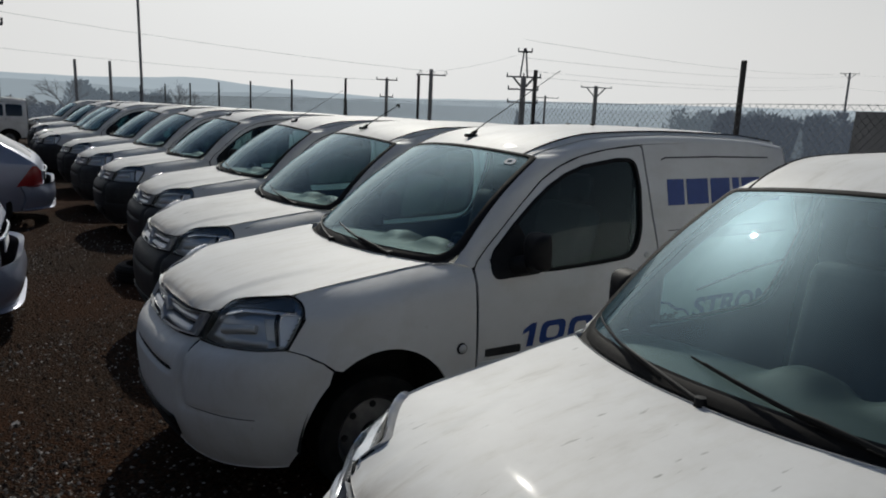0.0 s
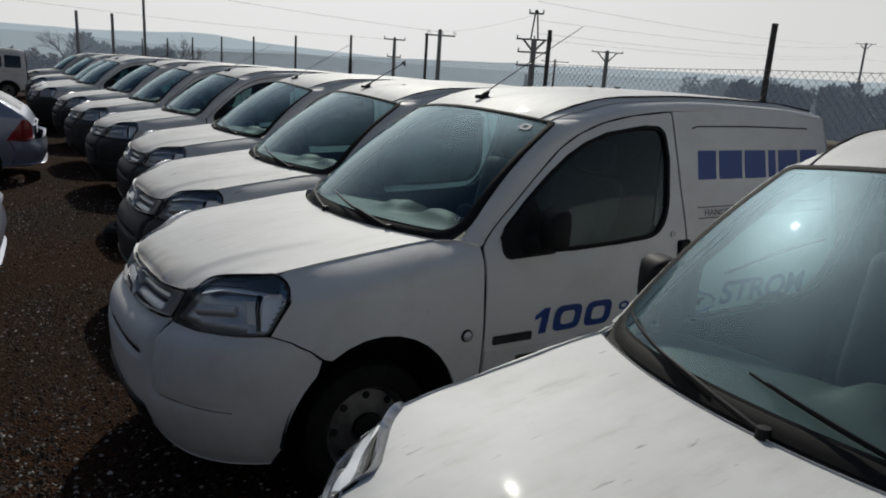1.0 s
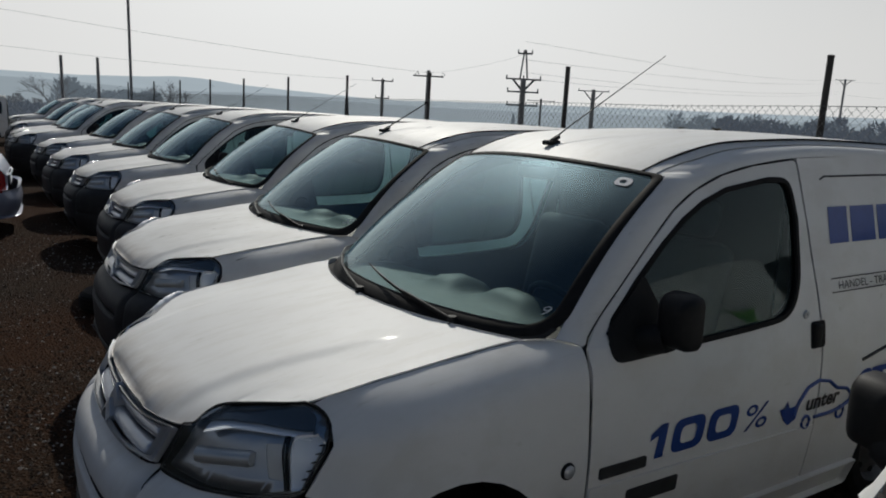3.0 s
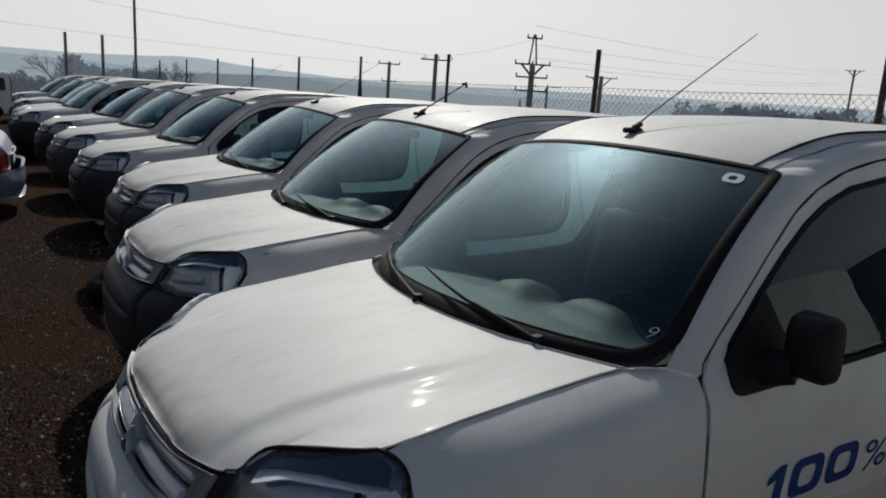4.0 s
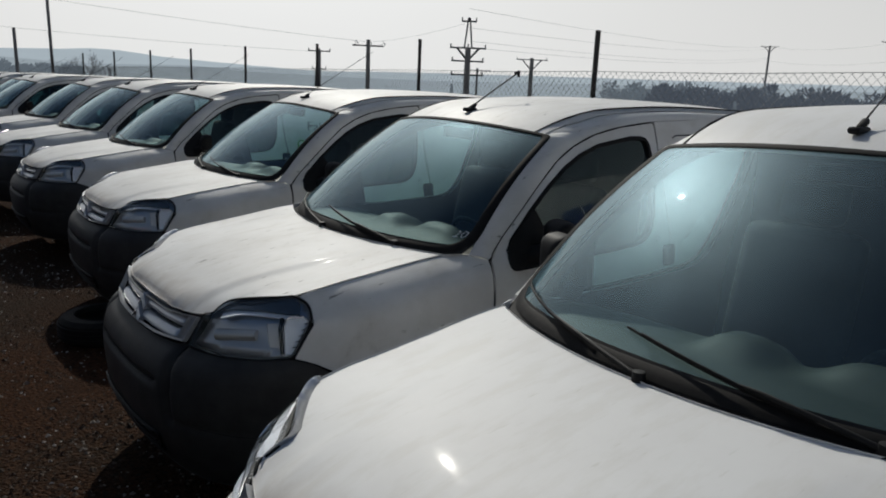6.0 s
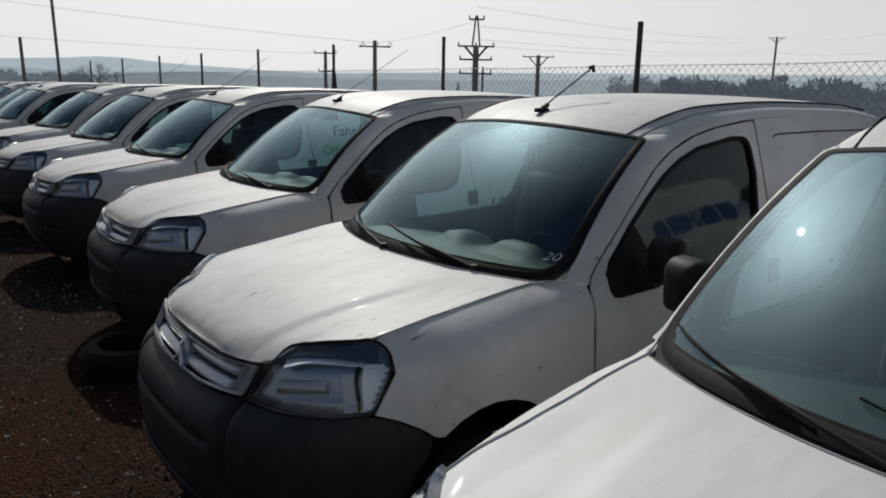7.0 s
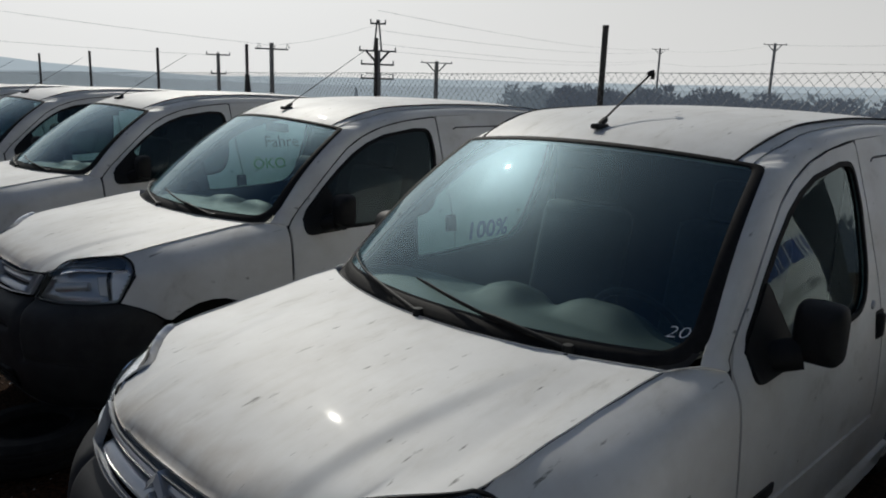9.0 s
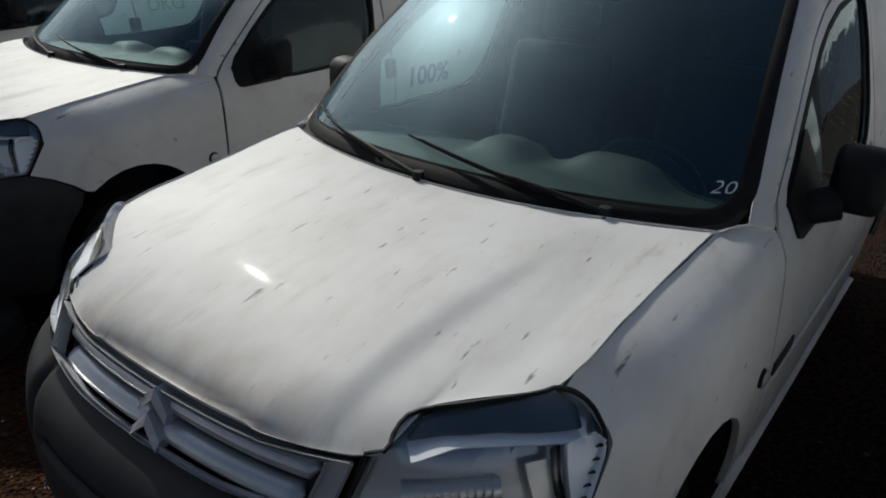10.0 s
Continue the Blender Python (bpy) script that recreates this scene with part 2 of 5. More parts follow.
def inset(loop, d):
    """The outline moved inwards by d."""
    area = sum(loop[i - 1].x * loop[i].y - loop[i].x * loop[i - 1].y for i in range(len(loop)))
    s = 1 if area > 0 else -1
    out = []
    for i in range(len(loop)):
        a, b = loop[i] - loop[i - 1], loop[(i + 1) % len(loop)] - loop[i]
        na, nb = Vector((-a.y, a.x)), Vector((-b.y, b.x))
        na = na.normalized() if na.length > 1e-7 else nb.normalized()
        nb = nb.normalized() if nb.length > 1e-7 else na
        n = na + nb
        n = n.normalized() if n.length > 1e-4 else na
        out.append(loop[i] + n * s * d / max(0.4, n.dot(na)))
    return out


def sheet(outline, fn, holes=(), step=0.06, thick=0.02, flip=False, step2=None):
    """A panel: the flat outline with its holes, cut into a grid, laid on the surface fn(u, v) and given turned-in edges."""
    bm = bmesh.new()
    for loop in (outline, *holes):
        vs = [bm.verts.new((p[0], p[1], 0)) for p in loop]
        for i in range(len(vs)):
            bm.edges.new((vs[i - 1], vs[i]))
    bmesh.ops.triangle_fill(bm, use_beauty=True, use_dissolve=False, edges=bm.edges[:])
    lo = [min(p[i] for p in outline) for i in (0, 1)]
    hi = [max(p[i] for p in outline) for i in (0, 1)]
    for ax in (0, 1):
        st = (step, step2 or step)[ax]
        k = max(1, round((hi[ax] - lo[ax]) / st))
        no = ((1, 0, 0), (0, 1, 0))[ax]
        for j in range(1, k):
            c = lo[ax] + (hi[ax] - lo[ax]) * j / k
            bmesh.ops.bisect_plane(bm, geom=bm.verts[:] + bm.edges[:] + bm.faces[:], dist=1e-5, plane_co=(c, c, 0), plane_no=no)
    bmesh.ops.remove_doubles(bm, verts=bm.verts[:], dist=1e-5)
    for f in bm.faces:
        if (f.normal.z < 0) != flip:
            f.normal_flip()
    for v in bm.verts:
        v.co = fn(v.co.x, v.co.y)
    bm.normal_update()
    return turned_in(bm, thick)


def turned_in(bm, thick):
    for f in bm.faces:
        f.smooth = True
    if thick:
        rim = [e for e in bm.edges if e.is_boundary]
        nor = {v: v.normal.copy() for v in bm.verts if v.is_boundary}
        made = bmesh.ops.extrude_edge_only(bm, edges=rim)
        new_v = [g for g in made["geom"] if isinstance(g, bmesh.types.BMVert)]
        at = {tuple(round(c, 6) for c in v.co): n for v, n in nor.items()}
        for v in new_v:
            n = at.get(tuple(round(c, 6) for c in v.co))
            if n:
                v.co -= n * thick
        for e in rim:
            e.smooth = False
    return bm


def grid(fn, nu, nv, thick=0.0, flip=False):
    """A patch fn(u, v) over the unit square."""
    bm = bmesh.new()
    vs = [[bm.verts.new(fn(i / nu, j / nv)) for j in range(nv + 1)] for i in range(nu + 1)]
    for i in range(nu):
        for j in range(nv):
            q = (vs[i][j], vs[i + 1][j], vs[i + 1][j + 1], vs[i][j + 1])
            bm.faces.new(q[::-1] if flip else q)
    bm.normal_update()
    return turned_in(bm, thick)


def box(size, at=(0, 0, 0), bev=0.0, seg=2, turn=(0, 0, 0), bm=None):
    bm = bm or bmesh.new()
    m = pose(*at, *turn) @ Matrix.Diagonal((*size, 1))
    vs = bmesh.ops.create_cube(bm, size=1, matrix=m)["verts"]
    if bev:
        es = list({e for v in vs for e in v.link_edges})
        bmesh.ops.bevel(bm, geom=es, offset=bev, segments=seg, affect="EDGES", profile=0.5)
    return smooth(bm)


def tube(path, r, n=8, bm=None, r2=None, close=False, cap=True):
    """A round rod along a path of points, tapering from r to r2."""
    bm = bm or bmesh.new()
    pts = [Vector(p) for p in path]
    rings = []
    up = Vector((0, 0, 1))
    for i, p in enumerate(pts):
        a, b = pts[max(0, i - 1)], pts[min(len(pts) - 1, i + 1)]
        if close:
            a, b = pts[i - 1], pts[(i + 1) % len(pts)]
        d = (b - a).normalized()
        s = d.cross(up if abs(d.z) < 0.95 else Vector((1, 0, 0))).normalized()
        w = s.cross(d)
        rr = r if r2 is None else r + (r2 - r) * i / (len(pts) - 1)
        rings.append([bm.verts.new(p + rr * (math.cos(2 * math.pi * k / n) * s + math.sin(2 * math.pi * k / n) * w)) for k in range(n)])
    for i in range(len(rings) - (0 if close else 1)):
        a, b = rings[i], rings[(i + 1) % len(rings)]
        for k in range(n):
            bm.faces.new((a[k], a[(k + 1) % n], b[(k + 1) % n], b[k]))
    if cap and not close:
        bm.faces.new(rings[0][::-1])
        bm.faces.new(rings[-1])
    bmesh.ops.recalc_face_normals(bm, faces=bm.faces[:])
    return smooth(bm, 50)


def spin(profile, n=32, axis="y", at=(0, 0, 0), bm=None):
    """A turned form from (radius, along) pairs."""
    bm = bm or bmesh.new()
    rings = []
    for k in range(n):
        a = 2 * math.pi * k / n
        c, s = math.cos(a), math.sin(a)
        rings.append([bm.verts.new(Vector(at) + (Vector((r * c, h, r * s)) if axis == "y" else Vector((r * c, r * s, h)))) for r, h in profile])
    for k in range(n):
        a, b = rings[k], rings[(k + 1) % n]
        for i in range(len(profile) - 1):
            bm.faces.new((a[i], a[i + 1], b[i + 1], b[i]))
    bmesh.ops.remove_doubles(bm, verts=bm.verts[:], dist=1e-5)
    bmesh.ops.recalc_face_normals(bm, faces=bm.faces[:])
    return smooth(bm, 40)


def lettering(text, height, fn, shear=0.0, stretch=1.0, bold=0.0, spacing=1.0):
    """Words as a thin film: fn(u, v) lays the flat letters, u along and v up in metres, on a surface."""
    cu = bpy.data.curves.new("text", "FONT")
    cu.body, cu.size, cu.shear, cu.offset, cu.space_character = text, height / 0.70, shear, bold, spacing
    cu.resolution_u = 4
    ob = bpy.data.objects.new("text", cu)
    scene.collection.objects.link(ob)
    me = bpy.data.meshes.new_from_object(ob.evaluated_get(bpy.context.evaluated_depsgraph_get()))
    bpy.data.objects.remove(ob)
    bpy.data.curves.remove(cu)
    bm = bmesh.new()
    bm.from_mesh(me)
    bpy.data.meshes.remove(me)
    for v in bm.verts:
        v.co = fn(v.co.x * stretch, v.co.y)
    return bm


# ---- the van: x runs from the nose to the tail, -y is its left side ----
WIDTH = hermite((0.18, 0.85), (0.3, 0.885), (0.5, 0.912), (0.7, 0.925), (0.9, 0.916), (1.0, 0.906), (1.1, 0.89), (1.2, 0.868), (1.4, 0.815), (1.645, 0.74), (1.727, 0.712), (1.82, 0.65))
NOSE = hermite((0.18, -0.03), (0.3, -0.11), (0.45, -0.165), (0.6, -0.175), (0.70, -0.16), (0.755, -0.13), (0.795, -0.078), (0.92, -0.012), (0.935, -0.002), (0.96, 0.043), (0.98, 0.078), (1.0, 0.102), (1.03, 0.118), (1.1, 0.14))
SHOULDER = hermite((0.2, 1.0), (0.3, 1.02), (0.7, 1.078), (1.06, 1.122), (1.3, 1.13))
ROLL = hermite((0.2, 0.0), (0.3, 0.0), (0.334, 0.008), (0.4, 0.042), (0.6, 0.114), (0.8, 0.134), (1.0, 0.125), (1.08, 0.12), (1.283, 0.042), (1.5, 0.01), (1.7, 0.0))
ROOF = hermite((1.6, 1.665), (1.68, 1.692), (1.8, 1.737), (2.0, 1.782), (2.3, 1.815), (2.8, 1.83), (3.5, 1.815), (4.0, 1.77))
HOOD = hermite((-0.018, 0.912), (-0.008, 0.932), (0.02, 0.957), (0.08, 0.985), (0.16, 1.012), (0.3, 1.048), (0.6, 1.098), (0.9, 1.13), (1.15, 1.145))
CREASE = hermite((0.1, 0.44), (0.3, 0.46), (0.6, 0.50), (1.0, 0.56))        # where the raised middle of the bonnet ends
ROOF_EDGE = hermite((1.7, 0.636), (1.8, 0.638), (2.1, 0.645), (2.6, 0.648), (3.6, 0.64), (4.0, 0.62))
ROOF_SEAM = hermite((1.7, 0.575), (1.8, 0.592), (2.1, 0.620), (2.6, 0.628), (3.6, 0.618), (4.0, 0.60))


def clamp(v, a=0.0, b=1.0):
    return min(b, max(a, v))


def half(x, z):
    """Half of the body's width at a length and a height."""
    u = clamp((x - NOSE(z)) / 1.2)
    y = WIDTH(z) * (1 - (1 - u) ** 4) ** 0.36
    if z > 1.1:
        y *= 1 - 0.08 * (z - 1.1) / 0.55 * max(0.0, 2.45 - x) ** 2
    y -= ROLL(x) * clamp((z - SHOULDER(x) + 0.14) / 0.14) ** 2.6
    if x > 3.75:
        y -= 0.05 * ((x - 3.75) / 0.27) ** 2
    return y


def flank(side, out=0.0):
    return lambda x, z: Vector((x, side * (half(x, z) + out), z))


def wrap(out=0.0):
    """The body round its nose: s runs from the middle of the nose round to the flanks."""
    def f(s, z):
        a = abs(s) / 1.515
        g = a ** 2.78 if a < 1 else 1 + 2.78 * (a - 1)
        x = NOSE(z) + 1.2 * g
        y = half(x, z)
        k = 1 / (1 + 6 * g)
        return Vector((x - out * k, math.copysign(y + out * (1 - k) if a > 1e-6 else 0, s), z))
    return f


def s_of(x, z):
    return 1.515 * max(0.0, (x - NOSE(z)) / 1.2) ** (1 / 2.78)


LIP_Z = hermite((-0.014, 0.917), (0.0, 0.918), (0.035, 0.923), (0.060, 0.931), (0.092, 0.947), (0.122, 0.964), (0.162, 0.984), (0.206, 0.999), (0.24, 1.008), (0.288, 1.016), (0.334, 1.022))
LIP_Y = half(0.334, 1.022) - 0.0022


def lip(y):
    """The bonnet's front edge at a distance from the middle: its place along the van and its height."""
    lo, hi = NOSE(0.917), 0.345
    for _ in range(30):
        mid = (lo + hi) / 2
        if half(mid, LIP_Z(mid)) - 0.003 < y:
            lo = mid
        else:
            hi = mid
    return lo - 0.018 * (1 - min(1, y / LIP_Y) ** 2), LIP_Z(lo)


def hood_z(x, y):
    e = max(x, 0.334)
    return HOOD(x) - (HOOD(e) - SHOULDER(e)) * min(1, abs(y) / 0.74) ** 2.4


def roof_z(x, y):
    return ROOF(x) - 0.034 * clamp((abs(y) - ROOF_SEAM(x)) / 0.03) ** 1.4 * clamp((x - 1.79) / 0.25) - (0.026 + 0.052 * clamp((2.15 - x) / 0.42) ** 1.5) * (abs(y) / 0.63) ** 2.3


def screen(u, v, out=0.0):
    """The windscreen: u from -1 (left) to 1, v from its foot to its top."""
    foot = Vector((0.90 + 0.20 * u * u + 0.07 * u ** 6, 0.805 * u, 1.138 - 0.012 * u * u))
    top = Vector((1.66 + 0.125 * u * u, 0.674 * u, 1.694 - 0.043 * u * u))
    p = foot.lerp(top, v)
    n = Vector((-0.60, 0, 0.80))
    return p + n * (0.035 * math.sin(math.pi * clamp(v, 0, 1)) + out)


DOOR_TOP = [(1.262, 1.10), (1.36, 1.198), (1.445, 1.272), (1.62, 1.42), (1.765, 1.533), (1.90, 1.604), (2.065, 1.66), (2.26, 1.696), (2.55, 1.722)]
DOOR = poly((1.252, 0.33, 0.05), *DOOR_TOP[:-1], (2.55, 1.722, 0.03), (2.553, 1.32), (2.577, 1.055), (2.592, 0.9), (2.57, 0.33, 0.05))[::-1]
WINDOW = poly((1.375, 1.06, 0.05), (1.38, 1.17, 0.03), (1.53, 1.305), (1.68, 1.423), (1.80, 1.503), (1.92, 1.563), (2.065, 1.611), (2.33, 1.648), (2.482, 1.645, 0.07), (2.492, 1.48), (2.45, 1.20, 0.10), (2.36, 1.082, 0.10), (2.10, 1.066), (1.79, 1.055))[::-1]
ARCH = [(0.74 + 0.408 * math.cos(a), 0.31 + 0.456 * math.sin(a)) for a in [math.pi * k / 16 for k in range(17)]]
REAR_ARCH = [(3.385 + 0.385 * math.cos(a), 0.31 + 0.37 * math.sin(a)) for a in [math.pi * k / 16 for k in range(17)]]


def wheel(parent, x, side):
    s = side
    y = 0.75 * s
    tyre = part("wheel", spin([(0.20, y - 0.085 * s), (0.27, y - 0.09 * s), (0.297, y - 0.07 * s), (0.304, y), (0.297, y + 0.07 * s), (0.27, y + 0.09 * s), (0.205, y + 0.085 * s), (0.195, y + 0.06 * s)], 40, at=(x, 0, 0.304)), TYRE, parent, "black tyre on a steel wheel")
    bm = spin([(0.20, y + 0.078 * s), (0.19, y + 0.07 * s), (0.172, y + 0.035 * s), (0.13, y + 0.05 * s), (0.075, y + 0.06 * s), (0.06, y + 0.035 * s), (0.0, y + 0.035 * s)], 40, at=(x, 0, 0.304))
    part("rim", bm, STEEL, tyre, "grey pressed-steel rim")
    for k in range(8):
        a = math.pi * k / 4
        part("vent_hole", spin([(0.0, y + 0.050 * s), (0.016, y + 0.050 * s), (0.018, y + 0.042 * s)], 10, at=(x + 0.15 * math.cos(a), 0, 0.304 + 0.15 * math.sin(a))), DARK, tyre)
    part("hub_cap", spin([(0.058, y + 0.03 * s), (0.056, y + 0.055 * s), (0.045, y + 0.062 * s), (0.0, y + 0.064 * s)], 20, at=(x, 0, 0.304)), BLACK_PLASTIC, tyre, "black hub cap")


def headlamp(van, side):
    """Clear lamp glass over a mirrored bowl, with a dark seal round it."""
    crown = [(x, LIP_Z(x) + 0.002, 0) for x in [0.054 + 0.274 * k / 15 for k in range(16)]]
    pts = crown + [(0.356, 1.014, 0.02), (0.372, 0.99, 0.03), (0.360, 0.935, 0.03), (0.274, 0.803, 0.02), (0.17, 0.797, 0.01), (0.05, 0.797, 0.01), (-0.018, 0.806, 0.012)]
    loop = poly(*[(side * s_of(x, z), z, r) for x, z, r in pts])
    small = inset(loop, 0.002)
    near, far = s_of(0.10, 0.92), s_of(0.365, 0.96)

    def swell(s, z):
        return 0.030 * clamp((z - 0.80) / 0.2) ** 1.5 * clamp((1.035 - z) / 0.03) ** 0.5 * clamp((far - abs(s)) / (far - near)) ** 0.6
    lamp = part("headlight", sheet(small, lambda s, z: wrap(0.005 + swell(s, z))(s, z), step=0.03, thick=0.0, flip=side > 0), LENS, van, "clear glass headlight with mirrored bowl")
    facing_out(lamp, (0.5, 0, 0.8)).visible_shadow = False
    part("bowl", smooth(sheet(small, lambda s, z: wrap(-0.030 - 0.020 * math.sin(math.pi * clamp((z - 0.79) / 0.22)))(s, z), step=0.03, thick=-0.034, flip=side > 0), 80), BOWL, lamp, "smoked mirrored lamp bowl")

    def inner(name, pts, out, thick, mat, label="", r=0.006):
        loop2 = poly(*[(side * s_of(x, z), z, r) for x, z in pts])
        return part(name, sheet(loop2, wrap(out), step=0.03, thick=thick, flip=side > 0), mat, lamp, label)
    inner("housing", [(0.095, 0.946), (0.13, 0.964), (0.175, 0.984), (0.24, 1.001), (0.325, 1.012), (0.344, 0.985), (0.325, 0.956), (0.21, 0.962), (0.14, 0.956)], -0.016, 0.01, DARK_CHROME, "dark upper lamp band")
    ledge = hermite((0.078, 0.926), (0.11, 0.940), (0.16, 0.952), (0.22, 0.954), (0.33, 0.945))

    def shelf(a, b):
        x = 0.085 + 0.235 * a
        z = ledge(x) + 0.010 * (1 - b)
        return wrap(-0.034 + 0.038 * b)(side * s_of(x, z), z)
    part("brow", grid(shelf, 20, 4, 0.004, flip=side < 0), BROW, lamp, "chrome strip with its gleam painted near-white")
    axis = [wrap(-0.030)(side * s_of(x, z), z) for x, z in ((0.050, 0.862), (0.165, 0.880))]
    drum = bmesh.new()
    for k in range(12):
        tube([axis[0].lerp(axis[1], (k + e) / 12) for e in (0.0, 0.5, 0.98)], 0.024, 12, drum, 0.019)
    part("reflector", drum, SATIN, lamp, "ribbed bright reflector drum")
    # the bowl's sky reflection, drawn as a paler patch
    inner("facet", [(0.208, 0.928), (0.252, 0.932), (0.236, 0.838), (0.203, 0.842)], -0.012, 0.008, SATIN, "pale patch standing for sky mirrored in the bowl")
    inner("divider", [(0.257, 0.944), (0.270, 0.945), (0.246, 0.816), (0.236, 0.816)], -0.008, 0.016, DARK, "", 0.002)
    ind = inner("indicator", [(0.282, 0.946), (0.336, 0.951), (0.350, 0.938), (0.274, 0.818), (0.252, 0.818)], -0.006, 0.02, BROW, "pale indicator strip")
    for k in range(5):
        x, z = 0.287 + 0.013 * k, 0.845 + 0.022 * k
        part("notch", box((0.016, 0.008, 0.0035), wrap(-0.003)(side * s_of(x, z), z), 0.001, 1, (0, -20, side * 60)), DARK, ind)
    def bead(d, out):
        pts = inset(loop, d)
        ring = []
        for a, b in zip(pts, pts[1:] + pts[:1]):
            n = max(1, int((b - a).length / 0.025))
            ring += [a.lerp(b, k / n) for k in range(n)]
        return [wrap(out + 0.8 * swell(p.x, p.y))(p.x, p.y) for p in ring]
    part("seal", tube(bead(-0.002, -0.004), 0.0052, 6, close=True), BLACK_PLASTIC, lamp)


def mirror(van, side):
    """A black folding door mirror on its foot."""
    tri = poly((1.362, 1.04, 0.05), (1.355, 1.14, 0.03), (1.56, 1.318, 0.02), (1.67, 1.05, 0.03))
    foot = part("door_mirror", sheet(tri, flank(side, 0.010), step=0.06, thick=0.03, flip=side > 0), BLACK_PLASTIC, van, "black plastic door mirror")
    bm = bmesh.new()
    prof = []
    for k in range(28):
        a = 2 * math.pi * k / 28
        c, s = math.cos(a), math.sin(a)
        prof.append((0.076 * math.copysign(abs(c) ** 0.4, c), 0.098 * math.copysign(abs(s) ** 0.42, s)))
    rings = []
    for d, k in ((-0.058, 0.35), (-0.053, 0.62), (-0.036, 0.86), (-0.01, 0.97), (0.032, 1.0), (0.040, 0.97), (0.036, 0.90), (0.025, 0.88)):
        rings.append([bm.verts.new((d + 0.03 * (py / 0.11) * 0.3, py * k, pz * k)) for py, pz in prof])
    for a, b in zip(rings, rings[1:]):
        for k in range(28):
            bm.faces.new((a[k], a[(k + 1) % 28], b[(k + 1) % 28], b[k]))
    bm.faces.new(rings[0][::-1])
    bmesh.ops.recalc_face_normals(bm, faces=bm.faces[:])
    m = pose(1.56, side * 0.990, 1.188, 0, 0, side * -6)
    bm.transform(m)
    part("mirror_shell", smooth(bm, 50), BLACK_PLASTIC, foot)
    bm = bmesh.new()
    vs = [bm.verts.new(m @ Vector((0.028 + 0.03 * (py / 0.11) * 0.3, py * 0.885, pz * 0.885))) for py, pz in prof]
    bm.faces.new(vs)
    part("mirror_glass", bm, CHROME, foot, "silvered mirror glass")
    part("mirror_arm", tube([(1.50, side * 0.84, 1.09), (1.515, side * 0.89, 1.10), (1.545, side * 0.95, 1.12)], 0.052, 12), BLACK_PLASTIC, foot)


def seat(van, y):
    s = part("seat", box((0.50, 0.50, 0.16), (1.98, y, 0.72), 0.05, 3, (0, -6, 0)), CLOTH, van, "dark cloth front seat")
    part("backrest", box((0.15, 0.48, 0.60), (2.26, y, 1.05), 0.06, 3, (0, 13, 0)), CLOTH, s)
    part("headrest", box((0.09, 0.26, 0.18), (2.36, y, 1.44), 0.04, 3, (0, 10, 0)), CLOTH, s)


def wiper(van, pivot, tip, hold, span):
    """An arm from its pivot to the middle of a blade that lies on the glass; span: the blade's ends as shares of the way."""
    def on(t, out):
        return screen(pivot[0] + (tip[0] - pivot[0]) * t, pivot[1] + (tip[1] - pivot[1]) * t, out)
    a = on(0, 0.012)
    w = part("wiper", tube([a, on(hold * 0.4, 0.030), on(hold * 0.8, 0.032), on(hold, 0.022)], 0.0085, 8, r2=0.005), BLACK_PLASTIC, van, "black wiper arm and blade")
    part("pivot", spin([(0.0, 0.018), (0.016, 0.016), (0.020, -0.02)], 12, "z", a), BLACK_PLASTIC, w)
    ts = [span[0] + (span[1] - span[0]) * k / 10 for k in range(11)]
    part("blade", tube([on(t, 0.007) for t in ts], 0.0035, 6), RUBBER, w)
    part("bracket", tube([on(t, 0.014 + 0.006 * math.sin(math.pi * k / 10)) for k, t in enumerate(ts)][1:-1], 0.004, 6), BLACK_PLASTIC, w)


def facing_out(ob, centre):
    """Turns a pane's faces away from a point inside the van."""
    c = Vector(centre)
    ob.data.flip_normals() if sum((p.center - c).dot(p.normal) for p in ob.data.polygons) < 0 else None
    return ob


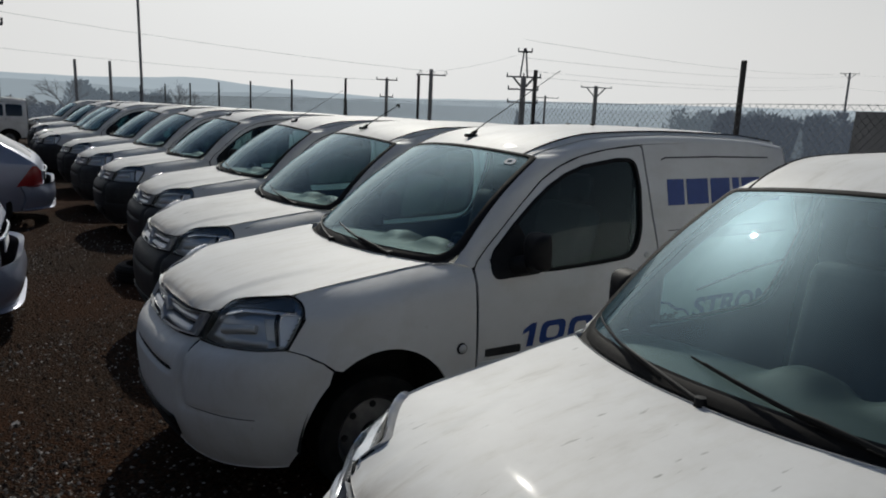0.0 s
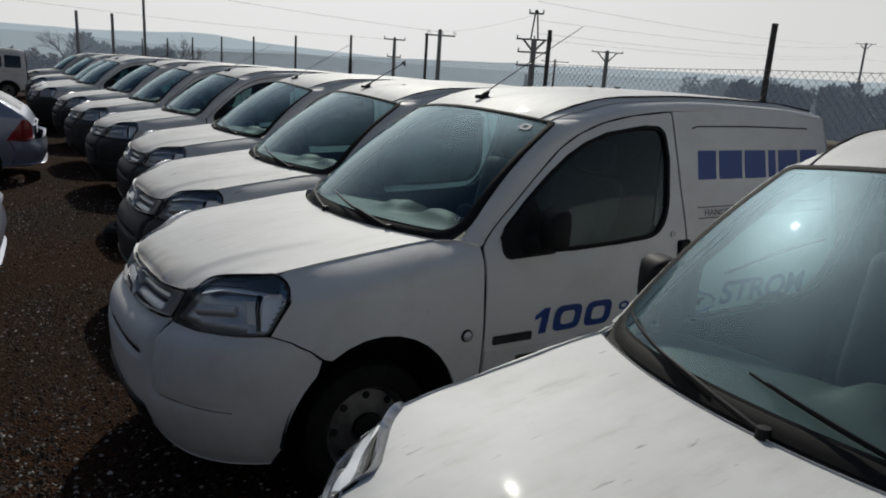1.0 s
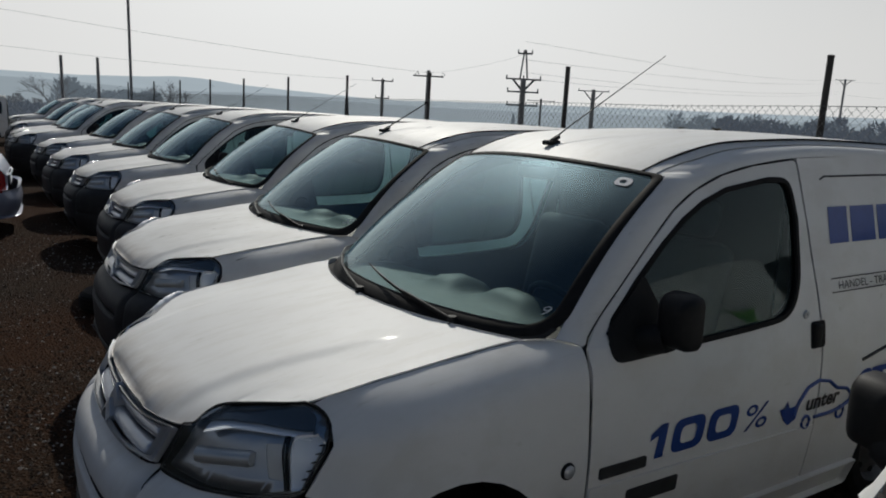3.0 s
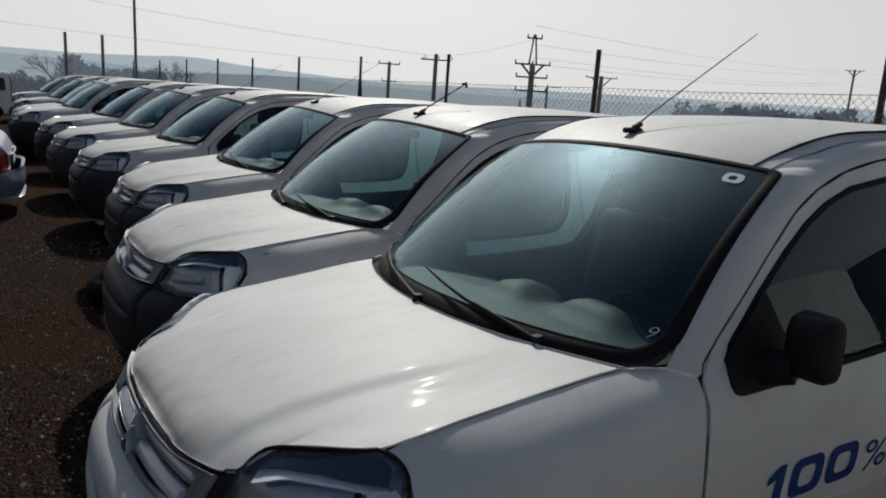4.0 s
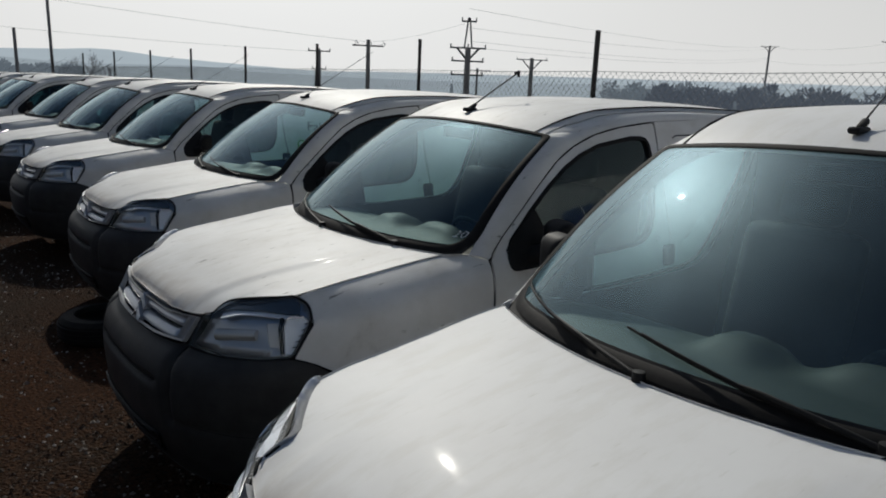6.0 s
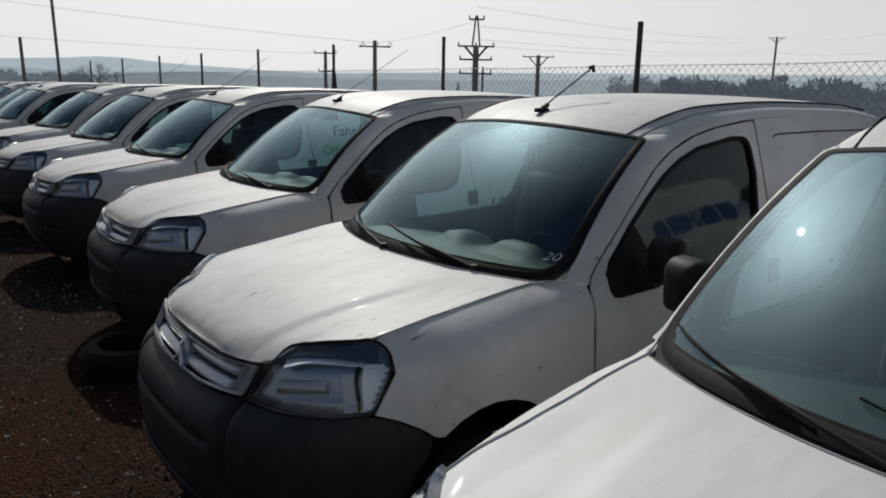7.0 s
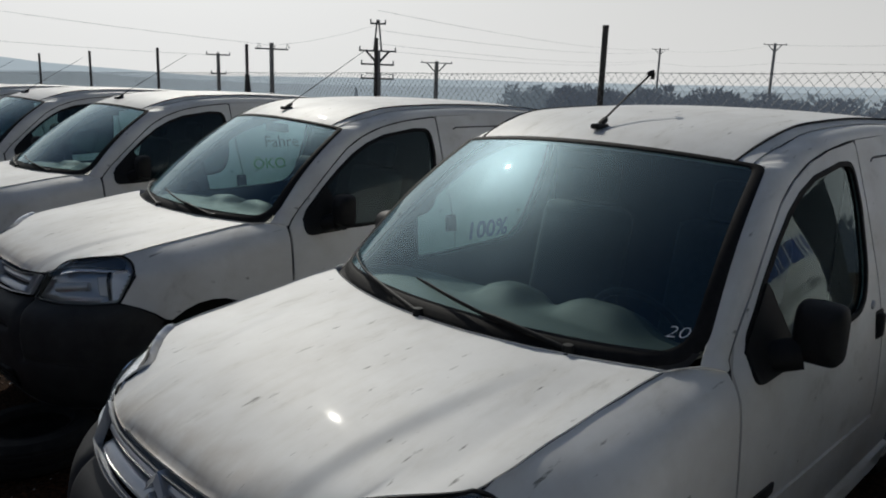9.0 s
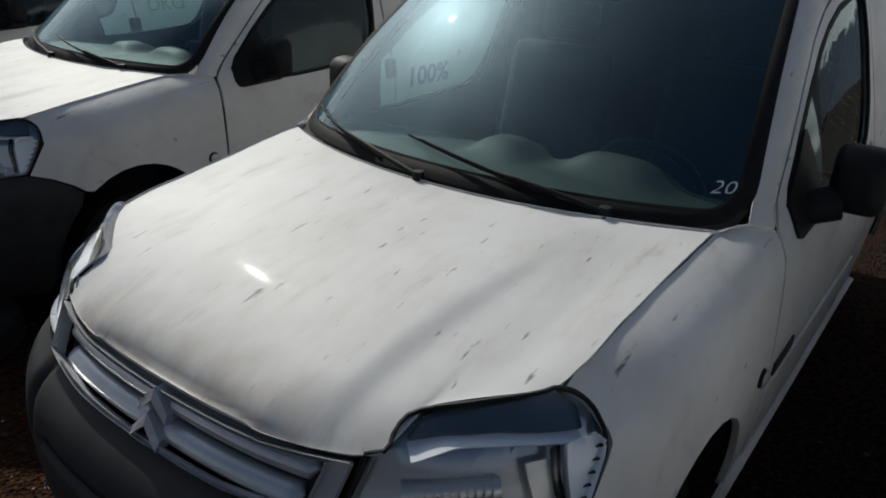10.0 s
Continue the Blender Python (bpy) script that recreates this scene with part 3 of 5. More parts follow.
def build_van(bumper_mat, m, label, white):
    van = thing("panel_van", m, label, "van", "parked row of white vans")
    # bonnet
    def bonnet(a, b):
        u = 2 * b - 1
        fx, fz = lip(abs(u) * LIP_Y)
        rx = 0.868 + 0.197 * abs(u) ** 2.2
        x = fx + (rx - fx) * a ** 1.7
        ex = max(x, 0.334)
        y = u * (LIP_Y + half(ex, SHOULDER(ex)) - half(0.334, SHOULDER(0.334)))

        def crown(xx):
            e = max(xx, 0.334)
            return HOOD(xx) - (HOOD(e) - SHOULDER(e)) * abs(u) ** 3
        z = crown(x) + (fz - crown(fx)) * clamp(1 - (x - fx) / 0.16) ** 2
        k = clamp((abs(y) - CREASE(x)) / 0.07 + 1)
        return Vector((x, y, z - 0.011 * (k * k * (3 - 2 * k)) * clamp(a * 3) * clamp((1 - a) * 3) * clamp((0.72 - abs(y)) / 0.1)))
    part("bonnet", grid(bonnet, 34, 96, 0.006, flip=True), white, van, "white bonnet with dust and stains")
    # front wings
    for side in (-1, 1):
        top = [(x, SHOULDER(x) - 0.0008) for x in (0.39, 0.5, 0.65, 0.8, 0.95, 1.06)]
        loop = poly((0.284, 0.802), (0.367, 0.93), (0.380, 0.988, 0.02), (0.350, 1.021), *top, (1.15, 1.1205), (1.2475, 1.108), (1.2475, 0.34), (1.15, 0.33), *ARCH[1:12], (0.478, 0.70), (0.43, 0.738), (0.36, 0.777))
        loop = [Vector(p) for p in loop]
        part("front_wing", sheet(loop, flank(side), step=0.05, step2=0.025, thick=0.02, flip=side > 0), white, van)
        def corner(a, b, side=side):
            x = 1.052 + 0.20 * a
            zw = SHOULDER(1.06) - 0.001 if x < 1.06 else 1.1205 - 0.0125 * clamp((x - 1.15) / 0.0975)
            p = Vector((x, side * (half(x, zw) + 0.0006), zw + 0.0008))
            q = Vector((1.05 + 0.125 * a, side * (0.752 + 0.055 * a), 1.124 + 0.003 * a))
            return p.lerp(q, b) + Vector((0, 0, 0.004 * math.sin(math.pi * b)))
        part("wing_corner", grid(corner, 10, 6, 0.006, flip=side > 0), white, van)
        rep = spin([(0.0, 0.018), (0.016, 0.016), (0.024, 0.008), (0.027, 0.0)], 20)
        rep.transform(Matrix.Translation((1.16, side * half(1.16, 0.712), 0.712)) @ Matrix.Diagonal((1, side, 1, 1)))
        bmesh.ops.recalc_face_normals(rep, faces=rep.faces[:])
        rp = part("side_repeater", rep, SILVER, van, "round clear side indicator")
        ring = spin([(0.023, 0.010), (0.028, 0.006), (0.030, 0.0)], 20)
        ring.transform(Matrix.Translation((1.16, side * half(1.16, 0.712), 0.712)) @ Matrix.Diagonal((1, side, 1, 1)))
        bmesh.ops.recalc_face_normals(ring, faces=ring.faces[:])
        part("gasket", ring, RUBBER, rp)
    # bumper
    right = [(s_of(0.276, 0.799), 0.798), (s_of(0.36, 0.775), 0.773), (s_of(0.428, 0.736), 0.734), (s_of(0.47, 0.696), 0.694)]
    right += [(s_of(*p), p[1]) for p in ARCH[12:17]] + [(s_of(0.30, 0.22), 0.22)]
    left = [(-s, z) for s, z in reversed(right)]
    topl = [(-s_of(0.05, 0.792), 0.792), (-s_of(-0.026, 0.802), 0.800), (-0.30, 0.79), (0.0, 0.785), (0.30, 0.79), (s_of(-0.026, 0.802), 0.800), (s_of(0.05, 0.792), 0.792)]
    loop = poly(*topl, *right, (0.6, 0.20), (-0.6, 0.20), *left)[::-1]
    groove = s_of(-0.035, 0.79)

    def skin(s, z):
        g = math.exp(-((abs(s) - groove - 0.12 * (0.75 - z)) / 0.020) ** 2) * clamp((z - 0.47) / 0.05)
        slot = math.exp(-((z - 0.645) / 0.012) ** 2) * clamp((0.42 - abs(s)) / 0.05)
        crease = math.exp(-((z - 0.50) / 0.013) ** 2) * clamp((abs(s) - groove - 0.02) / 0.06) * clamp((groove + 0.55 - abs(s)) / 0.3)
        return wrap(-0.036 * g - 0.030 * slot - 0.014 * crease)(s, z)
    bump_ob = part("front_bumper", sheet(loop, skin, step=0.018, thick=0.004, step2=0.016), bumper_mat, van, "white painted bumper" if bumper_mat is white else "grey unpainted plastic bumper")
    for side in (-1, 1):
        # near-black tube: the groove's dirt and shade put in as colour
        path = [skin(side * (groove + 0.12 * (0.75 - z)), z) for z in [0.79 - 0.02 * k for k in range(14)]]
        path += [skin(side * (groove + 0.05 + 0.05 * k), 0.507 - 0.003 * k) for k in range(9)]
        part("crease", tube(path, 0.0055, 6, r2=0.002), DARK, bump_ob, "dark line for dirt and shade in the crease")
    part("slot", sheet(poly((-0.38, 0.636, 0.008), (0.38, 0.636, 0.008), (0.40, 0.658, 0.008), (-0.40, 0.658, 0.008)), wrap(-0.018), step=0.05, thick=0.004), DARK, bump_ob, "dark number plate slot")
    part("intake", sheet(poly((-0.40, 0.30, 0.03), (0.40, 0.30, 0.03), (0.43, 0.42, 0.03), (-0.43, 0.42, 0.03)), wrap(0.004), step=0.06, thick=0.01), BLACK_PLASTIC, bump_ob, "black lower air intake")
    for k in range(3):
        z = 0.325 + 0.04 * k
        part("intake_bar", tube([wrap(0.010)(s / 10 * 0.38, z) for s in range(-10, 11)], 0.006, 6), BLACK_PLASTIC, bump_ob)
    # grille
    g0, g1 = s_of(-0.020, 0.81), s_of(0.045, 0.925)
    loop = poly((-g0, 0.812, 0.01), (-0.25, 0.795), (0.0, 0.790), (0.25, 0.795), (g0, 0.812, 0.01), (g1, 0.915, 0.01), (0.30, 0.900), (0.0, 0.896), (-0.30, 0.900), (-g1, 0.915, 0.01))
    hole = [Vector((p.x * 0.90, 0.853 + (p.y - 0.853) * 0.86)) for p in loop]
    gr = part("grille", sheet(loop, wrap(0.004), holes=[hole], step=0.05, thick=0.02), SILVER, van, "silver grille frame with two rounded bars")
    part("grille_back", sheet([Vector((p.x * 0.98, 0.853 + (p.y - 0.853) * 0.98)) for p in loop], wrap(-0.03), step=0.05, thick=0.0), GREY_PLASTIC, gr)
    for z0, reach in ((0.822, 0.86), (0.875, 0.88)):
        def bar(a, b, z0=z0, reach=reach):
            s = (2 * a - 1) * (g0 + (g1 - g0) * (z0 - 0.81) / 0.1) * reach
            end = clamp((1 - abs(2 * a - 1)) / 0.04) ** 0.5
            th = 2 * math.pi * b
            z = z0 + 0.004 * (abs(s) / g0) ** 2 + 0.0195 * end * math.sin(th)
            return wrap(-0.014 + 0.024 * end * math.cos(th))(s, z)
        part("grille_bar", grid(bar, 48, 14, 0.0), SILVER, gr, "rounded silver grille bar")
    for k in (0, 1):
        bm = bmesh.new()
        zt = 0.912 - 0.050 * k
        pts2 = [(-0.047, zt - 0.046), (0.0, zt), (0.047, zt - 0.046), (0.047, zt - 0.066), (0.0, zt - 0.026), (-0.047, zt - 0.066)]
        front = [bm.verts.new(wrap(0.036 if abs(a) < 0.01 else 0.022)(a, z)) for a, z in pts2]
        back = [bm.verts.new(wrap(-0.01)(a, z)) for a, z in pts2]
        for q in ((0, 1, 4, 5), (1, 2, 3, 4)):
            bm.faces.new([front[i] for i in q])
        for i in range(6):
            bm.faces.new((front[i], back[i], back[(i + 1) % 6], front[(i + 1) % 6]))
        bmesh.ops.recalc_face_normals(bm, faces=bm.faces[:])
        part("badge", bm, SILVER, gr, "chrome badge of two angled bars")
    for side in (-1, 1):
        headlamp(van, side)
    # scuttle under the windscreen
    def scuttle(a, b):
        u = 2 * b - 1
        p = screen(u * 1.0, 0.045, 0.004)
        x = 0.858 + 0.205 * abs(u) ** 2.2
        q = Vector((x, u * 0.762, hood_z(x, u * 0.74) - 0.022))
        r = q.lerp(p, a)
        r.z -= 0.012 * math.sin(math.pi * a)
        return r
    part("scuttle", grid(scuttle, 8, 40, 0.0, flip=True), SCUTTLE, van, "black plastic panel under the windscreen")
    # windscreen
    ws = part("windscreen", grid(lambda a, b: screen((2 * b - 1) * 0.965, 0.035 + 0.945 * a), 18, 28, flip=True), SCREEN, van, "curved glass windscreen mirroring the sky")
    facing_out(ws, (1.9, 0, 0.9)).visible_shadow = False

    def frame_loop(w, v0, v1, rt, rb):
        corners = [(-w, v0, rb), (w, v0, rb), (w, v1, rt), (-w, v1, rt)]
        out = []
        for i, (u, v, r) in enumerate(corners):
            pu, pv, _ = corners[i - 1]
            nu, nv, _ = corners[(i + 1) % 4]
            a = Vector((u, v)) + (Vector((pu, pv)) - Vector((u, v))).normalized() * r
            b = Vector((u, v)) + (Vector((nu, nv)) - Vector((u, v))).normalized() * r
            out += [(1 - t) ** 2 * a + 2 * t * (1 - t) * Vector((u, v)) + t * t * b for t in [k / 8 for k in range(9)]]
            c = Vector((nu, nv)) + (Vector((u, v)) - Vector((nu, nv))).normalized() * corners[(i + 1) % 4][2]
            out += [b.lerp(c, k / 20) for k in range(1, 20)]
        return out
    seal = bmesh.new()
    rings = []
    for loop2, out in ((frame_loop(1.012, -0.012, 1.006, 0.05, 0.15), 0.001), (frame_loop(1.0, 0.004, 0.996, 0.05, 0.14), 0.005), (frame_loop(0.976, 0.030, 0.980, 0.04, 0.13), 0.005), (frame_loop(0.962, 0.038, 0.974, 0.04, 0.13), 0.001)):
        rings.append([seal.verts.new(screen(p.x, p.y, out)) for p in loop2])
    for r0, r1 in zip(rings, rings[1:]):
        for k in range(len(r0)):
            seal.faces.new((r0[k - 1], r0[k], r1[k], r1[k - 1]))
    bmesh.ops.recalc_face_normals(seal, faces=seal.faces[:])
    part("screen_seal", smooth(seal, 60), RUBBER, ws, "black rubber screen seal")
    wiper(van, (0.06, -0.02), (0.95, 0.10), 0.55, (0.25, 1.0))
    wiper(van, (-0.62, -0.01), (0.22, 0.115), 0.45, (0.10, 1.0))
    # roof
    edge = [(x, ROOF_EDGE(x)) for x in (1.768, 1.9, 2.1, 2.4, 2.8, 3.2, 3.6, 3.98)]
    front = [(1.665 + 0.103 * (k / 6) ** 2, 0.636 * k / 6) for k in range(6)]
    loop = [Vector(p) for p in front + edge] + [Vector((x, -y)) for x, y in reversed(edge)] + [Vector((x, -y)) for x, y in reversed(front[1:])]
    part("roof", sheet(loop, lambda x, y: Vector((x, y, roof_z(x, y))), step=0.07, step2=0.026, thick=0.02), white, van, "white domed roof")
    # pillars and cant rails
    for side in (-1, 1):
        outer = hermite(*[(p[0], p[1] + 0.004) for p in DOOR_TOP], (3.0, 1.735), (3.6, 1.73), (4.0, 1.69))

        def rail(a, b, side=side):
            if a < 0.40:
                t = a / 0.40
                x = 1.252 + (1.92 - 1.252) * t
                q = screen(side * 1.005, t ** 1.05)
            elif a < 0.50:
                t = (a - 0.40) / 0.10
                x = 1.92 + 0.12 * t
                q = screen(side * (1.005 - 0.060 * t), 1.0)
            else:
                t = (a - 0.50) / 0.50
                x = 2.04 + (3.985 - 2.04) * t
                rx = 1.768 + (3.985 - 1.768) * t ** 1.10
                q = Vector((rx, side * (ROOF_EDGE(rx) + 0.003), roof_z(rx, ROOF_EDGE(rx)) - 0.004))
            z = outer(x)
            p = Vector((x, side * half(x, z), z))
            k = clamp((a - 0.36) / 0.36)
            low = p.lerp(q, 0.5) + Vector((-0.35, side, 0.5)).normalized() * 0.032
            za, zb = q.z - 0.006, p.z + 0.016
            high = Vector((p.x * 0.6 + q.x * 0.4, side * (abs(p.y) - 0.010), (za + zb + math.sqrt((za - zb) ** 2 + 0.0006)) / 2))
            c = low.lerp(high, k * k * (3 - 2 * k))
            return (1 - b) ** 2 * p + 2 * b * (1 - b) * c + b * b * q
        part("pillar", grid(rail, 100, 12, 0.006, flip=side > 0), white, van)
        part("roof_seam", tube([Vector((x, side * ROOF_SEAM(x), roof_z(x, ROOF_SEAM(x)) + 0.0005)) for x in [1.76 + 0.1 * k for k in range(23)]], 0.005, 6), RUBBER, van, "dark rubber roof seam")
        # door
        d = part("door", sheet(inset(DOOR, 0.0035), flank(side), holes=[WINDOW], step=0.07, thick=0.02, flip=side > 0), white, van, "white front door")
        # a near-black ring under the gap paints the shut line's shade
        part("gap_shade", sheet(inset(DOOR, -0.007), flank(side, -0.006), holes=[inset(DOOR, 0.006)], step=0.2, thick=0.0, flip=side > 0), DARK, d, "near-black ring for the shade in the door gap")
        g = part("door_window", sheet(inset(WINDOW, -0.004), flank(side, -0.012), step=0.09, thick=0.0, flip=side > 0), SIDEGLASS, d, "dark side window glass")
        facing_out(g, (1.9, 0, 1.2)).visible_shadow = False
        part("window_seal", sheet(inset(WINDOW, -0.002), flank(side, 0.003), holes=[inset(WINDOW, 0.018)], step=0.2, thick=0.012, flip=side > 0), RUBBER, d)
        part("door_trim", sheet(inset(DOOR, -0.004), flank(side, -0.04), holes=[inset(WINDOW, 0.012)], step=0.12, thick=0.0, flip=side < 0), LINER, d, "dark grey inner door trim")
        h = part("door_handle", box((0.05, 0.035, 0.10), (2.535, side * (half(2.53, 0.995) + 0.006), 0.998), 0.012, 3), BLACK_PLASTIC, d, "black upright door handle")
        # flat dark patch in place of the shaded hollow behind the handle
        part("handle_hollow_shade", sheet(poly((2.505, 0.94, 0.02), (2.61, 0.94, 0.02), (2.61, 1.055, 0.02), (2.505, 1.055, 0.02)), flank(side, 0.002), step=0.1, thick=0.002, flip=side > 0), DARK, d)
        lk = spin([(0.0, 0.004), (0.006, 0.004), (0.007, 0.009), (0.016, 0.009), (0.019, 0.0)], 16)
        lk.transform(Matrix.Translation((2.47, side * half(2.47, 1.09), 1.09)) @ Matrix.Diagonal((1, side, 1, 1)))
        bmesh.ops.recalc_face_normals(lk, faces=lk.faces[:])
        part("lock", lk, SILVER, d)
        part("rubbing_strip", sheet(poly((1.305, 0.645, 0.008), (1.53, 0.645, 0.008), (1.53, 0.687, 0.008), (1.305, 0.687, 0.008)), flank(side, 0.006), step=0.1, thick=0.008, flip=side > 0), GREY_PLASTIC, d)
        part("door_moulding", sheet(poly((1.262, 0.38), (2.56, 0.38), (2.57, 0.60), (1.262, 0.622)), flank(side, 0.008), step=0.1, thick=0.010, flip=side > 0), white, d)
        mirror(van, side)
        # cargo side
        loop = poly((2.559, 1.724), (2.562, 1.32), (2.586, 1.055), (2.601, 0.9), (2.579, 0.33), (2.95, 0.30), *[Vector(p) for p in reversed(REAR_ARCH)], (3.80, 0.32), (3.99, 0.40), (4.0, 1.0), (3.985, 1.69), (3.6, 1.732), (3.0, 1.736))
        sp = part("side_panel", sheet([Vector(p[:2]) for p in loop], flank(side), step=0.08, thick=0.02, flip=side > 0), white, van, "plain white load-bay side")
        path = [(2.70, 1.635), (2.74, 1.648), (3.2, 1.652), (3.75, 1.645)]
        part("pressed_line", tube([flank(side, -0.002)(x, z) for x, z in path], 0.0055, 6), GREY_PLASTIC, sp)
        part("sill", sheet(poly((1.12, 0.24, 0.02), (1.12, 0.345), (2.99, 0.345), (2.96, 0.23, 0.02)), flank(side, -0.006), step=0.1, thick=0.03, flip=side < 0), white, van)
    # tail, floor, wheel housings
    part("tailgate", grid(lambda a, b: Vector((4.0 + 0.03 * math.sin(math.pi * a), (2 * b - 1) * (half(3.98, 0.35 + 1.36 * a) - 0.005), 0.35 + 1.36 * a)), 16, 16), white, van)
    part("rear_bumper", box((0.14, 1.72, 0.24), (4.0, 0, 0.40), 0.04, 3), bumper_mat, van)
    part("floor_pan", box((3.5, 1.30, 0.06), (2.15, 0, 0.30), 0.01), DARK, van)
    # near-black filler boxes, added to block light and keep the seams dark
    part("bay_filler", box((1.0, 1.10, 0.55), (0.60, 0, 0.58), 0.08), DARK, van)
    part("bay_filler_top", box((0.8, 1.30, 0.08), (0.66, 0, 0.93), 0.02), DARK, van)
    for x in (0.73, 3.385):
        for side in (-1, 1):
            wheel(van, x, side)
            cx, rx, rz = (0.74, 0.42, 0.468) if x < 1 else (3.385, 0.40, 0.385)
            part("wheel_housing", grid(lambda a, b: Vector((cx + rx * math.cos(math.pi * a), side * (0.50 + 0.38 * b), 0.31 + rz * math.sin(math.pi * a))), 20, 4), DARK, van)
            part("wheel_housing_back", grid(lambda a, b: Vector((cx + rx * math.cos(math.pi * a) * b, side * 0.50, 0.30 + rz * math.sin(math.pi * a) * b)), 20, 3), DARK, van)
    # cabin
    part("bulkhead", box((0.03, 1.43, 1.24), (2.51, 0, 1.04), 0.01), LINER, van, "grey cabin bulkhead")
    part("cabin_floor", box((1.3, 1.50, 0.04), (1.92, 0, 0.50)), LINER, van)
    part("firewall", box((0.03, 1.44, 0.55), (1.12, 0, 0.80)), DARK, van)
    part("headlining", grid(lambda a, b: Vector((1.80 + 0.75 * a, 0.64 * (2 * b - 1), roof_z(1.80 + 0.75 * a, 0.64 * (2 * b - 1)) - 0.03)), 8, 8), LINER, van)

    def dash(a, b):
        y = (2 * b - 1) * 0.74
        prof = [(1.02 + 0.13 * (y / 0.74) ** 2, 1.10), (1.20, 1.125), (1.38, 1.115), (1.46, 1.08), (1.49, 1.0), (1.45, 0.85), (1.36, 0.70)]
        t = a * 6
        i = min(5, int(t))
        f = t - i
        x, z = (prof[i][k] + (prof[i + 1][k] - prof[i][k]) * f for k in (0, 1))
        hump = (0.062 * math.exp(-((y + 0.36) / 0.16) ** 4) * clamp((x - 1.24) / 0.08) + 0.05 * math.exp(-((y - 0.03) / 0.10) ** 4) * clamp((x - 1.22) / 0.05)) * clamp((z - 0.95) / 0.1)
        return Vector((x, y, z + hump - 0.02 * (y / 0.74) ** 4))
    part("dashboard", grid(dash, 24, 48, flip=True), DASH, van, "grey-green plastic dashboard")
    bm = tube([Vector((1.60, -0.37, 1.03)) + Vector((0.0936 * math.cos(a) * -1, 0.185 * math.sin(a), 0.16 * math.cos(a))) for a in [2 * math.pi * k / 28 for k in range(28)]], 0.015, 8, close=True)
    sw = part("steering_wheel", bm, BLACK_PLASTIC, van, "black steering wheel")
    part("wheel_hub", box((0.06, 0.16, 0.13), (1.585, -0.37, 1.03), 0.03, 3, (0, -60, 0)), BLACK_PLASTIC, sw)
    part("steering_column", tube([(1.585, -0.37, 1.02), (1.42, -0.37, 0.95)], 0.04, 12), BLACK_PLASTIC, sw)
    seat(van, -0.37)
    seat(van, 0.37)
    part("mirror_inside", box((0.025, 0.22, 0.06), (1.71, -0.02, 1.615), 0.012, 2, (0, 0, 10)), BLACK_PLASTIC, van)
    # aerial
    ae = part("aerial", tube([(1.80, 0, 1.755), (1.90, 0, 1.82), (2.50, 0, 2.18)], 0.0042, 6, r2=0.002), BLACK_PLASTIC, van, "black roof aerial on its foot")
    bm = box((0.085, 0.038, 0.022), (1.80, 0, 1.746), 0.009, 3)
    box((0.05, 0.024, 0.022), (1.822, 0, 1.764), 0.008, 2, (0, -30, 0), bm)
    part("aerial_foot", bm, BLACK_PLASTIC, ae)
    return van


# ---- the yard and its fall ----
YARD = hermite((-60, 1.3), (-20, 0.5), (0, 0.0), (9.4, -0.243), (15, -0.316), (21, -0.40), (27.3, -0.488), (36, -0.646), (60, -1.1), (140, -4.5), (320, -14.0), (800, -60.0))


def ground_z(x, y):
    return YARD(y) - 9.0 * clamp((x - 12) / 150) ** 1.3 * (1 if y > -20 else 0.3)


def stand(x, y, turn=8.9, roll=-1.0, lift=0.0, nose=0.0):
    """A pose on the sloping yard: x, y is the place of the van's roof aerial."""
    return Matrix.Translation((x, y + 0.039, YARD(y) + lift)) @ pose(0, 0, 0, roll, nose, 0) @ pose(0, 0, 0, 0, 0, turn) @ Matrix.Translation((-1.80, 0, 0))


VAN_LABEL = "dusty white panel van with {} in the parked row"
van_a = build_van(WHITE_SPOTTED, stand(2.351, 1.535, 9.53, -1.91, -0.041, 0.26), VAN_LABEL.format("white bumper"), WHITE_SPOTTED)
van_b = build_van(WHITE, stand(2.031, 4.229, 9.13, -1.49, 0.006, -0.27), "white panel van with blue lettering and white bumper", WHITE)
van_c = build_van(GREY_PLASTIC, stand(2.042, 6.623, 8.67, -0.28, -0.003, 0.11), "white panel van with stained bonnet and grey plastic bumper", WHITE_DIRTY)
row = [copy_thing(van_c, stand(x, y, turn, roll)) for x, y, turn, roll in (
    (2.019, 9.503, 7.7, 0.2), (1.577, 12.27, 9.1, -0.6), (1.139, 14.89, 10.3, -0.8), (0.729, 17.77, 9.3, -1.0),
    (-0.032, 21.03, 9.5, -1.0), (-0.235, 22.6, 8.7, -1.0), (-0.756, 27.3, 8.9, -1.0), (-1.648, 35.0, 8.6, -1.0))]
van_d, van_e = row[:2]
# the stained van's aerial is cut short, with a loose end
stub = tube([(1.80, 0, 1.755), (1.90, 0, 1.815), (2.14, -0.01, 1.96)], 0.0045, 6)
tube([(2.125, -0.01, 1.962), (2.15, -0.012, 1.972), (2.155, -0.012, 1.94)], 0.010, 6, stub)
for child in van_c.children:
    if child.name.startswith("aerial"):
        child.data = finish(stub, "short_aerial", BLACK_PLASTIC)
dusty = None
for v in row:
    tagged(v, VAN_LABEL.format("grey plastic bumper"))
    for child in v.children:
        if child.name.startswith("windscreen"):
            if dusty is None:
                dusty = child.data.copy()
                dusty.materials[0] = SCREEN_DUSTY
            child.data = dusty
